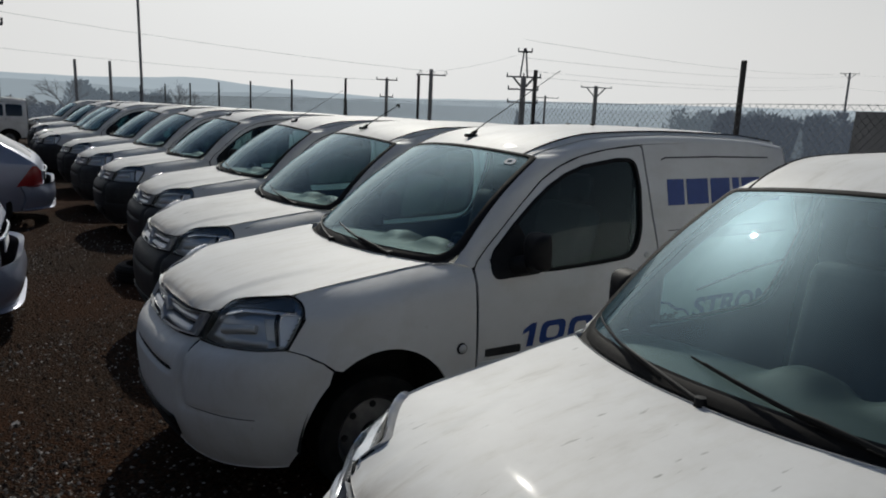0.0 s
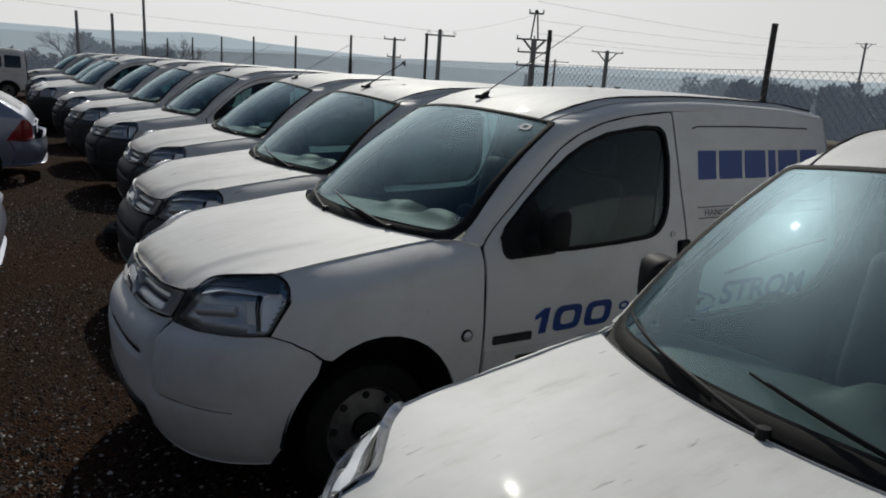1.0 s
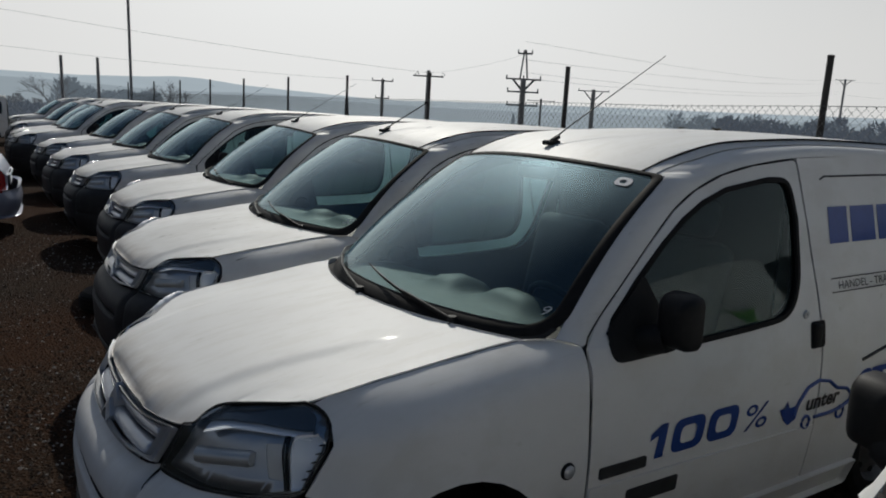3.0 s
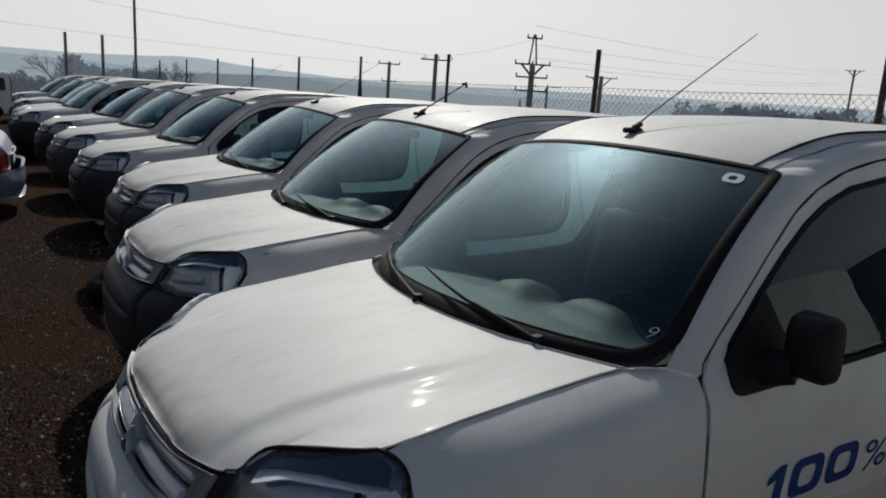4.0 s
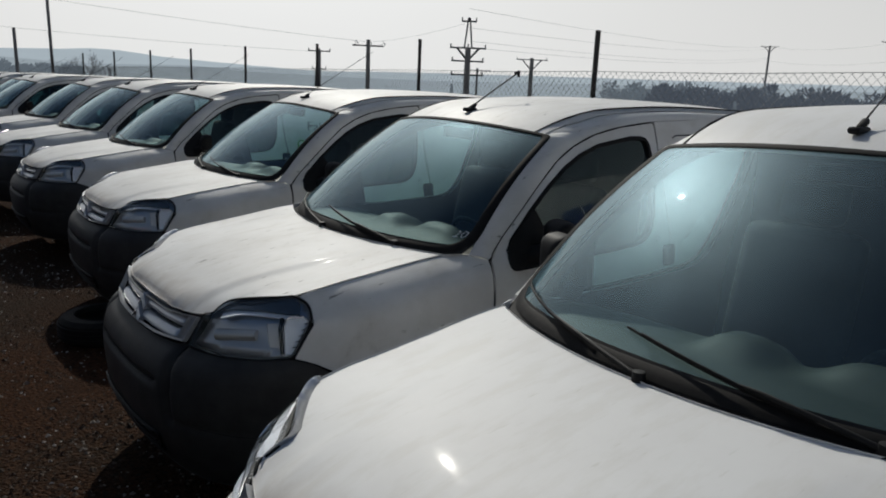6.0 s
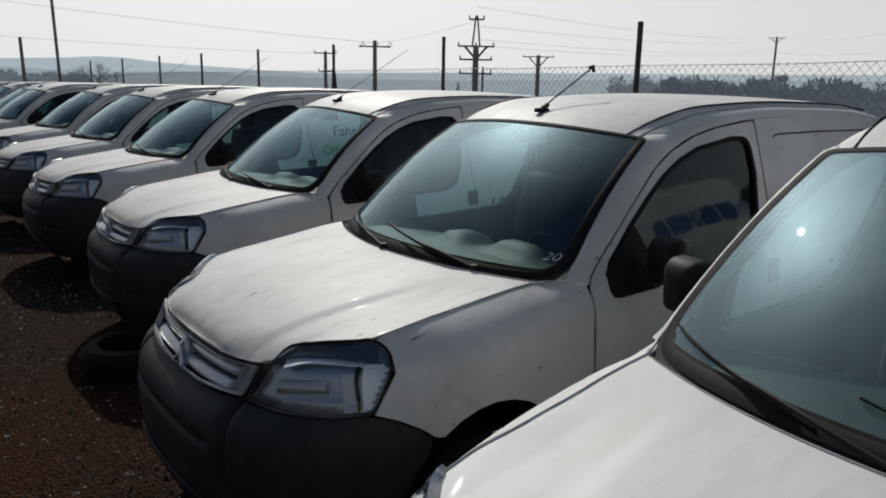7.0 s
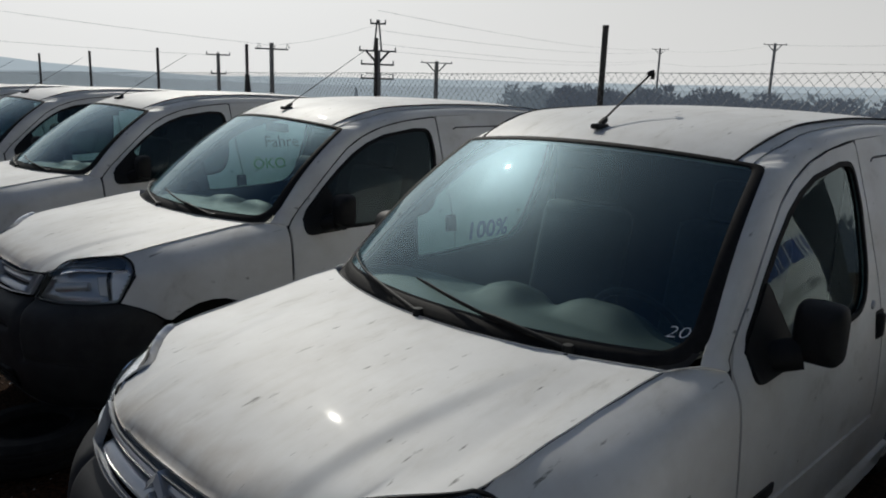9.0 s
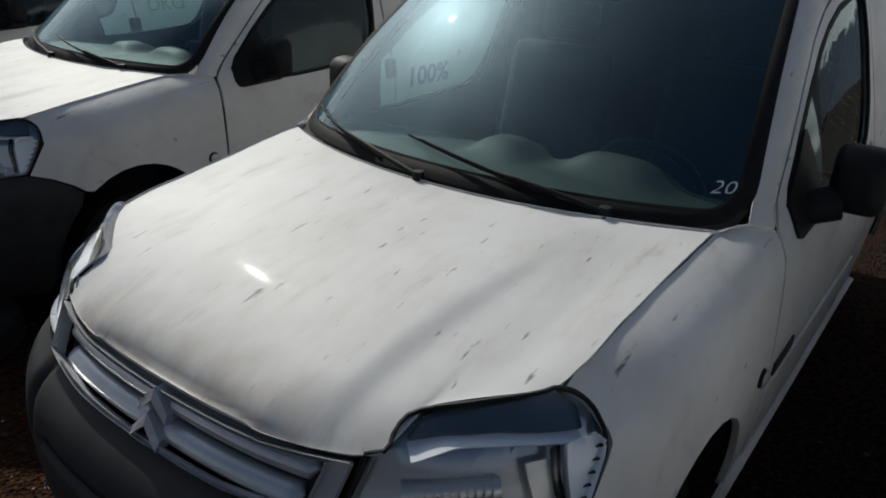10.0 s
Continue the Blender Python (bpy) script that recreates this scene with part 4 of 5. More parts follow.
for x, y in ((-5.5, 33.0), (-6.1, 28.3)):
    far_van = tagged(copy_thing(van_a, stand(x, y, 8.0)), "white panel van parked tail to the aisle", group="vans across the aisle")
    for sy in (-1, 1):
        glass = grid(lambda a, b: Vector((4.036 - 0.006 * a, sy * (0.06 + 0.56 * b), 1.08 + 0.50 * a)), 6, 6, 0.008, flip=sy < 0)
        part("rear_window", glass, SIDE_DARK, far_van, "dark rear door window")
    for x0, x1 in ((2.70, 3.22), (3.30, 3.84)):
        pane_loop = poly((x0, 1.13, 0.06), (x1, 1.13, 0.06), (x1, 1.56, 0.08), (x0, 1.58, 0.06))
        part("side_window", sheet(pane_loop, flank(-1, 0.004), step=0.1, thick=0.006), SIDE_DARK, far_van, "dark load-bay side window")


# ---- lettering on the vans ----
def film(side, x0, z0, flip, out=0.0025):
    """Lays letters on a flank, reading the right way from outside."""
    f = flank(side, out)
    return lambda u, v: f(x0 + u if side < 0 else x0 - u, z0 + v)


def block_word(van, side, x0, z0, h, widths, gap):
    """A name as plain slanted blocks in its colour."""
    f = film(side, x0, z0, False)
    u = 0.0
    for w in widths:
        loop = poly((u, 0), (u + w, 0), (u + w + 0.02, h), (u + 0.02, h))
        bm = sheet(loop, f, step=0.12, thick=0.0, flip=side > 0)
        part("sign_block", bm, BLUE, van, "plain blue block of a company sign")
        u += w + gap


def lines(van, side, x0, z0, words, height, mat, stretch=1.0, shear=0.0, bold=0.0, name="lettering"):
    bm = lettering(words, height, film(side, x0, z0, False), shear, stretch, bold)
    left, first = set(bm.faces), True
    while left:
        todo, isle = [min(left, key=lambda f: f.index)], []
        left.discard(todo[0])
        while todo:
            f = todo.pop()
            isle.append(f)
            for e in f.edges:
                for g in e.link_faces:
                    if g in left:
                        left.discard(g)
                        todo.append(g)
        one = bmesh.new()
        new_of = {v: one.verts.new(v.co) for v in {v for f in isle for v in f.verts}}
        for f in isle:
            one.faces.new([new_of[v] for v in f.verts])
        part("letter", one, mat, van, "letters reading " + words if first else "")
        first = False
    bm.free()


for side in (-1, 1):
    start = 2.70 if side < 0 else 3.95
    block_word(van_b, side, start, 1.365, 0.155, (0.15, 0.20, 0.19, 0.07, 0.19, 0.18), 0.025)
    start = 2.675 if side < 0 else 3.93
    lines(van_b, side, start + (0.05 if side < 0 else -0.05), 1.172, "HANDEL - TRANSPORT - LOGISTIK", 0.034, BLACKFILM, 1.25)
    for z in (1.158, 1.216):
        u = 1.17
        part("rule_line", sheet(poly((0, 0), (u, 0), (u, 0.005), (0, 0.005)), film(side, start, z, False), step=0.15, thick=0.0, flip=side > 0), BLACKFILM, van_b)
    start = 1.535 if side < 0 else 2.95
    sg = -side
    f = film(side, start, 0.664, False)
    lean = 0.20
    digits = [(poly((0.012, 0.086), (0.045, 0.0), (0.085, 0.0), (0.085, 0.125), (0.052, 0.125), (0.0, 0.098), (0.0, 0.075), (0.045, 0.092)), ())]
    for u in (0.115, 0.315):
        digits.append((poly((u, 0, 0.045), (u + 0.175, 0, 0.045), (u + 0.175, 0.125, 0.045), (u, 0.125, 0.045)), (poly((u + 0.045, 0.03, 0.025), (u + 0.13, 0.03, 0.025), (u + 0.13, 0.095, 0.025), (u + 0.045, 0.095, 0.025)),)))
    digits[0] = (poly((0.035, 0.0), (0.08, 0.0), (0.08, 0.125), (0.045, 0.125), (-0.005, 0.095), (-0.005, 0.07), (0.035, 0.085)), ())
    for loop, holes in digits:
        part("digit", sheet(loop, lambda u, v: f(u + lean * v, v), holes=holes, step=0.08, thick=0.0, flip=side > 0), BLUE, van_b, "blue digit of 100%")
    lines(van_b, side, start + sg * 0.53, 0.664, "%", 0.105, BLUE, 1.6, 0.15, 0.0)
    lines(van_b, side, start + sg * 0.96, 0.675, "unter", 0.065, BLACKFILM, 1.2, 0.15, 0.003)
    lines(van_b, side, start + sg * 1.34, 0.664, "STROM", 0.125, BLUE, 1.35, 0.15, 0.006)
    f = film(side, start + sg * 0.875, 0.612, False, 0.004)
    path = [(0.0, 0.06), (0.03, 0.11), (0.09, 0.165), (0.17, 0.185), (0.25, 0.17), (0.31, 0.13), (0.39, 0.115), (0.43, 0.085), (0.42, 0.05), (0.36, 0.03), (0.28, 0.022), (0.16, 0.022)]
    part("car_outline", tube([f(*p) for p in path], 0.008, 6), BLUE, van_b, "blue outline of a small car")
    for u in (0.10, 0.36):
        part("car_outline_wheel", tube([f(u + 0.028 * math.cos(a), 0.01 + 0.028 * math.sin(a)) for a in [2 * math.pi * k / 14 for k in range(14)]], 0.006, 6, close=True), BLUE, van_b)
    part("plug_drawing", sheet(poly((-0.10, 0.10), (-0.07, 0.05), (-0.03, 0.02), (0.02, 0.04), (0.03, 0.075), (0.0, 0.10), (-0.03, 0.095), (-0.05, 0.13), (-0.062, 0.10)), f, step=0.1, thick=0.0, flip=side > 0), BLUE, van_b, "blue drawing of a power plug")
    f = film(side, start + sg * 1.38, 0.84, False, 0.004)
    part("sweep_line", tube([f(0.95 * t, 0.19 * t - 0.06 * t * t) for t in [k / 8 for k in range(9)]], 0.007, 6), BLACKFILM, van_b, "dark curved stripe")
for side in (-1, 1):
    start = 2.70 if side < 0 else 3.3
    lines(van_d, side, start, 0.86, "100%", 0.12, BLUE, 1.2, 0.15, 0.004)
for words, x, z, h, mat in (("Fahre", 2.86, 1.305, 0.11, BLACKFILM), ("ÖKO", 2.70, 1.10, 0.10, GREENFILM)):
    lines(van_e, -1, x, z, words, h, mat, 1.15)


def arc_words(van, words, x0, z0, r, start, step, height, mat):
    """Words along an arch on the right flank."""
    f = film(1, x0, z0, False)
    for i, c in enumerate(words):
        if c == " ":
            continue
        a = radians(start - step * i)
        ca_, sa_ = math.cos(a), math.sin(a)

        def lay(u, v, ca_=ca_, sa_=sa_):
            return f(ca_ * (r + v) + sa_ * u, sa_ * (r + v) - ca_ * u)
        part("letter", lettering(c, height, lay, 0.1, 1.0, 0.001), mat, van)


arc_words(van_a, "mit Vollstrom voraus!", 3.15, 1.02, 0.40, 150, 6.2, 0.075, BLACKFILM)
f = film(1, 3.15, 1.02, False, 0.004)
part("arch_drawing", tube([f(0.34 * math.cos(radians(a)), 0.34 * math.sin(radians(a))) for a in range(30, 165, 9)], 0.006, 6), GREENFILM, van_a, "green painted arch")
for k in range(9):
    a = radians(35 + 14 * k)
    part("sun_ray", sheet(poly((0.07 * math.cos(a - 0.16), 0.07 * math.sin(a - 0.16)), (0.16 * math.cos(a), 0.16 * math.sin(a)), (0.07 * math.cos(a + 0.16), 0.07 * math.sin(a + 0.16))), f, step=0.2, thick=0.0, flip=True), GREENFILM, van_a)
part("flower_drawing", sheet(poly((-0.42, 0.13, 0.03), (-0.30, 0.16, 0.02), (-0.22, 0.28, 0.03), (-0.33, 0.24, 0.02), (-0.45, 0.27, 0.03), (-0.40, 0.20, 0.02)), f, step=0.2, thick=0.0, flip=True), GREENFILM, van_a, "green painted flower")
for side in (-1, 1):
    part("rubbing_block", sheet(poly((1.443, 0.514, 0.01), (1.708, 0.514, 0.01), (1.708, 0.576, 0.01), (1.443, 0.576, 0.01)), flank(side, 0.012), step=0.1, thick=0.006, flip=side > 0), GREY_PLASTIC, van_b, "dark grey patch on the door")
# marker numbers and a sticker on the windscreens
for van, words, u0 in ((van_b, "9", -0.91), (van_c, "20", -0.885)):
    part("marker_number", lettering(words, 0.042, lambda u, v: screen(u0 - u / 0.78, 0.10 + v / 0.92, 0.003), 0.2, 0.9, -0.0012), CHALK, van, "white hand-written number " + words)
part("sticker_mark", sheet(poly((-0.885, 0.875, 0.03), (-0.795, 0.875, 0.03), (-0.795, 0.935, 0.03), (-0.885, 0.935, 0.03)), lambda u, v: screen(u, v, 0.003), holes=[poly((-0.858, 0.890, 0.02), (-0.820, 0.890, 0.02), (-0.820, 0.919, 0.02), (-0.858, 0.919, 0.02))], step=0.2, thick=0.0), CHALK, van_b, "scraped remains of a round sticker")


# ---- ground ----
def gravel():
    m = material("brown_gravel", (0.1, 0.08, 0.06), 0.95, spec=0.05)
    v = coords(m)
    big, mid = noise_tex(m, v, 0.7, 6), noise_tex(m, v, 45, 6, 0.7)
    vor = node(m, "ShaderNodeTexVoronoi", Scale=55.0)
    link(m, v, vor.inputs["Vector"])
    mix = node(m, "ShaderNodeMix")
    mix.data_type, mix.blend_type = "RGBA", "MULTIPLY"
    mix.inputs[0].default_value = 1.0
    link(m, ramp(m, big, [(0.35, (0.038, 0.017, 0.008)), (0.65, (0.028, 0.018, 0.012))]), mix.inputs[6])
    link(m, ramp(m, mid, [(0.35, (0.15, 0.14, 0.14)), (0.72, (1.9, 1.85, 1.8))]), mix.inputs[7])
    link(m, mix.outputs[2], m.node_tree.nodes["Principled BSDF"].inputs["Base Color"])
    bump(m, vor.outputs[0], 1.0, 0.02)
    return m


GRAVEL = gravel()
FIELD = mottled("winter_grass", (0.055, 0.05, 0.028), (0.09, 0.075, 0.045), 0.02, 0.95)


def ground():
    bm = bmesh.new()
    ring = [0, 2, 4, 7, 10, 14, 18, 24, 32, 42, 55, 75, 100, 140, 200, 300, 500, 900, 1600, 3000, 4500]
    n = 72
    rows = [[bm.verts.new((0, 0, 0))]]
    for r in ring[1:]:
        rows.append([bm.verts.new((r * math.cos(2 * math.pi * k / n), r * math.sin(2 * math.pi * k / n), ground_z(r * math.cos(2 * math.pi * k / n), r * math.sin(2 * math.pi * k / n)))) for k in range(n)])
    for k in range(n):
        bm.faces.new((rows[0][0], rows[1][k], rows[1][(k + 1) % n]))
    for i, (a, b) in enumerate(zip(rows[1:], rows[2:])):
        for k in range(n):
            q = bm.faces.new((a[k], b[k], b[(k + 1) % n], a[(k + 1) % n]))
            q.material_index = 1 if ring[i + 2] > 55 else 0
    ob = tagged(part("ground", bm, GRAVEL), "brown gravel yard", "ground", kind="structure")
    ob.data.materials.append(FIELD)


ground()


def stones():
    """Loose chips on the aisle."""
    rnd = random.Random(4)
    verts, faces = [], []
    for k in range(70000):
        y = 2.0 + 11 * rnd.random() ** 1.6 + rnd.gauss(0, 0.9)
        x = -0.75 + rnd.gauss(0, 1.2) - 0.03 * y
        if noise.noise(Vector((x * 1.1, y * 1.1, 2.0))) < rnd.uniform(-0.55, 0.25):
            continue
        s = 0.007 + 0.015 * rnd.random() ** 1.5 + (0.016 if rnd.random() < 0.012 else 0)
        z = ground_z(x, y) + s * 0.15
        a = rnd.random() * 6.28
        i = len(verts)
        long = rnd.uniform(0.55, 1.0)
        for j in range(5):
            t = a + j * 1.2566 + rnd.uniform(-0.3, 0.3)
            u, v = s * rnd.uniform(0.7, 1.2) * math.cos(t), long * s * rnd.uniform(0.7, 1.2) * math.sin(t)
            verts.append((x + u * math.cos(a) - v * math.sin(a), y + u * math.sin(a) + v * math.cos(a), z - s * 0.3))
        verts.append((x + s * rnd.uniform(-0.4, 0.4), y + s * rnd.uniform(-0.4, 0.4), z + s * rnd.uniform(0.2, 0.6)))
        faces += [(i + j, i + (j + 1) % 5, i + 5) for j in range(5)]
    me = bpy.data.meshes.new("loose_stones")
    me.from_pydata(verts, [], faces)
    m = material("stone_chips", (0.1, 0.1, 0.1), 0.8, spec=0.2)
    g = node(m, "ShaderNodeNewGeometry")
    link(m, ramp(m, g.outputs["Random Per Island"], [(0.0, (0.012, 0.009, 0.007)), (0.5, (0.034, 0.022, 0.014)), (0.85, (0.105, 0.083, 0.066)), (1.0, (0.42, 0.40, 0.37))]), m.node_tree.nodes["Principled BSDF"].inputs["Base Color"])
    me.materials.append(m)
    tagged(new("loose_stones", me), "loose grey and brown stone chips", "gravel", kind="stuff")


stones()

# ---- fence behind the row ----
POST = mottled("weathered_post", (0.045, 0.042, 0.04), (0.075, 0.07, 0.065), 8, 0.8, rel=0.001)
WIRE = material("galvanised_wire", (0.16, 0.16, 0.155), 0.5, 0.6)
TARP = mottled("grey_tarpaulin", (0.22, 0.215, 0.21), (0.30, 0.29, 0.285), 4, 0.7, rel=0.003)
POSTS = [(7.25, -0.5), (6.78, 2.98), (6.29, 6.50), (5.68, 9.97), (5.29, 13.75), (4.81, 17.17), (4.2, 20.2), (3.66, 23.6), (3.1, 26.7), (2.45, 30.0), (1.75, 33.4), (0.9, 37.6)]
fence = thing("wire_fence", Matrix.Identity(4), "chain-link fence on dark round posts behind the vans", "fence")
for i, (x, y) in enumerate(POSTS):
    z = ground_z(x, y)
    r = 0.031 if i < 4 else 0.027
    p = part("post", tube([(x, y, z - 0.05), (x, y, z + 2.58)], r, 14), POST, fence)
    part("post_cap", spin([(0.0, 0.006), (r * 0.8, 0.006), (r + 0.001, 0.003), (r + 0.001, -0.02)], 14, "z", (x, y, z + 2.58)), POST, p)
for dx, dy in ((0.18, 0.75), (-0.1, -0.75)):
    x, y = POSTS[5]
    z = ground_z(x, y)
    part("brace", tube([(x, y, z + 2.1), (x + dx, y + dy, z + 0.0)], 0.035, 10), POST, fence)


def fence_at(d):
    """A place along the fence, d counted in fields."""
    i = min(len(POSTS) - 2, int(d))
    t = d - i
    (x0, y0), (x1, y1) = POSTS[i], POSTS[i + 1]
    x, y = x0 + (x1 - x0) * t, y0 + (y1 - y0) * t
    return Vector((x - 0.055, y, ground_z(x, y)))


def netting():
    """Two families of crossing wires."""
    bm = bmesh.new()
    h, pitch = 2.12, 0.085 / 3.5
    n = int((len(POSTS) - 1) / pitch)
    run = h * 0.9 / 3.5
    for fam in (-1, 1):
        for k in range(-int(run / pitch), n + int(run / pitch)):
            d0 = k * pitch
            pts = []
            for j in range(3):
                d = d0 + (fam * run * j / 2 if fam > 0 else run - run * j / 2)
                if 0 <= d <= len(POSTS) - 1.001:
                    pts.append(fence_at(d) + Vector((0.004 * fam, 0, h * j / 2)))
            if len(pts) < 2:
                continue
            for a, b in zip(pts, pts[1:]):
                w = 0.0026
                q = [bm.verts.new(p + o) for p in (a, b) for o in (Vector((0, w, 0)), Vector((-w, -w * 0.5, 0)), Vector((w, -w * 0.5, 0)))]
                for i in range(3):
                    bm.faces.new((q[i], q[(i + 1) % 3], q[3 + (i + 1) % 3], q[3 + i]))
    tagged(part("netting", bm, WIRE, fence, "galvanised chain-link netting"), kind="stuff")
    for z in (2.12, 1.1):
        part("strand", tube([fence_at(k / 2 * 0.999) + Vector((0, 0, z - 0.015 * (k % 2))) for k in range(2 * len(POSTS) - 1)], 0.003, 5), WIRE, fence)


netting()


def tarpaulin(d0, d1, z0, z1):
    def f(a, b):
        p = fence_at(d0 + (d1 - d0) * a)
        return p + Vector((0.02 + 0.02 * math.sin(9 * a + 4 * b) + 0.012 * math.sin(31 * a), 0, z0 + (z1 - z0) * b - 0.035 * math.sin(math.pi * a) * b))
    ob = part("tarpaulin", grid(f, 40, 12, 0.004), TARP)
    tagged(ob, "grey tarpaulin sheet tied along the wire fence", "tarpaulin")


tarpaulin(0.1, 1.62, 0.1, 2.05)
tarpaulin(7.0, 7.98, 0.2, 1.75)

# ---- plain unseen wall behind the aisle, added to block low sky light ----
bm = box((0.2, 60.0, 4.0), (-8.5, 8.0, ground_z(-8.5, 8.0) + 1.8), 0.02)
tagged(part("unseen_shade_wall", bm, mottled("grey_render", (0.10, 0.10, 0.10), (0.16, 0.155, 0.15), 1.5, 0.9, rel=0.002)), "plain grey wall added out of view to shade the van noses", "wall", kind="structure")

# ---- poles and lines ----
CONCRETE = mottled("concrete_pole", (0.26, 0.26, 0.26), (0.36, 0.355, 0.35), 3, 0.85)
IRON = material("painted_iron", (0.07, 0.075, 0.08), 0.6, 0.3)


def pole(x, y, top, r, label, arms, lattice=False):
    """A power pole: arms are (height below the top, half width, kind)."""
    z = ground_z(x, y)
    t = thing("power_pole", Matrix.Translation((x, y, z)), label, "power pole", "power poles")
    h = top - z
    a = math.atan2(y, x)
    sx, sy = math.sin(a), -math.cos(a)
    body = h if not lattice else h - 2.1
    part("shaft", tube([(0, 0, -0.3), (0, 0, body)], r * 1.25, 10, r2=r), CONCRETE, t)
    if lattice:
        for k in (-1, 1):
            part("mast", tube([(k * 0.28 * sx, k * 0.28 * sy, body - 0.1), (k * 0.06 * sx, k * 0.06 * sy, h)], 0.06, 6), IRON, t)
    for down, w, kind in arms:
        zz = h - down
        if kind == "Y":
            for k in (-1, 1):
                part("strut", tube([(0, 0, zz - 1.5 * w / 2.2), (k * w * 0.62 * sx, k * w * 0.62 * sy, zz)], 0.09, 6), IRON, t)
        arm = part("crossarm", tube([(-w * sx, -w * sy, zz), (w * sx, w * sy, zz)], 0.07, 6), IRON, t)
        for k in (-1, 0, 1):
            if kind == "hook":
                path = [(k * w * 0.85 * sx, k * w * 0.85 * sy, zz), ((k * w * 0.85 + 0.12) * sx, (k * w * 0.85 + 0.12) * sy, zz + 0.42), ((k * w * 0.85 + 0.3) * sx, (k * w * 0.85 + 0.3) * sy, zz + 0.12)]
            else:
                path = [(k * w * 0.95 * sx, k * w * 0.95 * sy, zz), (k * w * 0.95 * sx, k * w * 0.95 * sy, zz + 0.28)]
            part("insulator", tube(path, 0.05, 6), IRON, arm)
    return t


def far_place(az, dist):
    return dist * math.cos(radians(az)), dist * math.sin(radians(az))


pole(29.0, 52.7, 6.0, 0.21, "concrete power pole with steel frame and many crossarms", [(0.25, 0.55, "pin"), (2.15, 1.35, "Y"), (3.1, 1.2, "pin"), (4.1, 1.2, "pin")], True)
pole(60.5, 89.2, 4.6, 0.28, "concrete power pole with a Y-shaped head", [(0.2, 2.1, "Y")])
pole(26.0, 64.5, 4.5, 0.17, "concrete power pole with hooked insulators", [(0.5, 1.35, "hook")])
pole(26.0, 76.9, 3.8, 0.16, "concrete power pole with one crossarm", [(0.15, 1.1, "pin"), (1.9, 0.7, "pin")])
pole(155.0, 127.0, 12.0, 0.24, "slender power pole with a Y-shaped head", [(0.2, 2.0, "Y")])
pole(*far_place(32.3, 150), 10.6, 0.24, "slender power pole with a Y-shaped head", [(0.2, 1.9, "Y")])
pole(*far_place(59.5, 150), 3.5, 0.2, "small far power pole", [(0.4, 2.6, "pin")])
for az, dist, top, r in ((92.6, 46.0, 3.13, 0.088), (90.45, 46.0, 3.13, 0.088), (88.48, 52.0, 11.5, 0.088)):
    x, y = far_place(az, dist)
    z = ground_z(x, y)
    t = thing("concrete_post", Matrix.Translation((x, y, z)), "tall plain concrete post at the yard's end", "post", "posts at the yard's end")
    part("shaft", tube([(0, 0, -0.1), (-0.014 * top, 0, top - z)], r, 12, r2=r * 0.85), CONCRETE, t)
x, y = far_place(97.2, 40)
pole(x, y, 6.2, 0.08, "concrete power pole with a forked head at the yard's end", [(1.0, 0.42, "Y"), (1.9, 0.35, "pin")])


def cable(a, b, sag, r=0.012):
    r *= 0.55
    a, b = Vector(a), Vector(b)
    pts = [a.lerp(b, t) - Vector((0, 0, sag * 4 * t * (1 - t))) for t in [k / 20 for k in range(21)]]
    ob = part("power_line", tube(pts, r, 4, cap=False), IRON)
    tagged(ob, "thin dark overhead power line between poles", "cable", "overhead power lines")


for dz in (-0.1, 0.35):
    cable((29.0, 52.7, 5.6 + dz * 3), (155, 127, 11.4 + dz), 1.0, 0.016)
    cable((29.0, 52.7, 4.0 + dz), (155, 127, 9.0 + dz), 1.0, 0.016)
cable((29.0, 52.7, 5.7), (26.0, 64.5, 4.3), 0.25)
cable((26.0, 64.5, 4.3), (-60, 75, 15.0), 1.6, 0.016)
cable((26.0, 76.9, 3.6), (-60, 85, 10.0), 1.6, 0.016)
for dz in (0.0, -3.0):
    cable((155, 127, 11.6 + dz), (*far_place(32.3, 150), 10.3 + dz), 0.8, 0.02)
    cable((*far_place(32.3, 150), 10.3 + dz), (*far_place(8, 150), 13.0 + dz), 1.0, 0.02)

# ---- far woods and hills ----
def haze_glow(name, color, glow):
    """Far woods, the bright haze of the valley put in as a faint glow."""
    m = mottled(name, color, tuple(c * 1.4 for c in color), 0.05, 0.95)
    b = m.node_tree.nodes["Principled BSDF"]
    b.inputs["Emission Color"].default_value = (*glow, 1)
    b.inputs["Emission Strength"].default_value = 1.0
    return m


FAR_WOOD = haze_glow("haze_glow_wood", (0.08, 0.08, 0.08), (0.09, 0.105, 0.12))
TWIG = haze_glow("haze_glow_twigs", (0.11, 0.105, 0.105), (0.055, 0.06, 0.066))


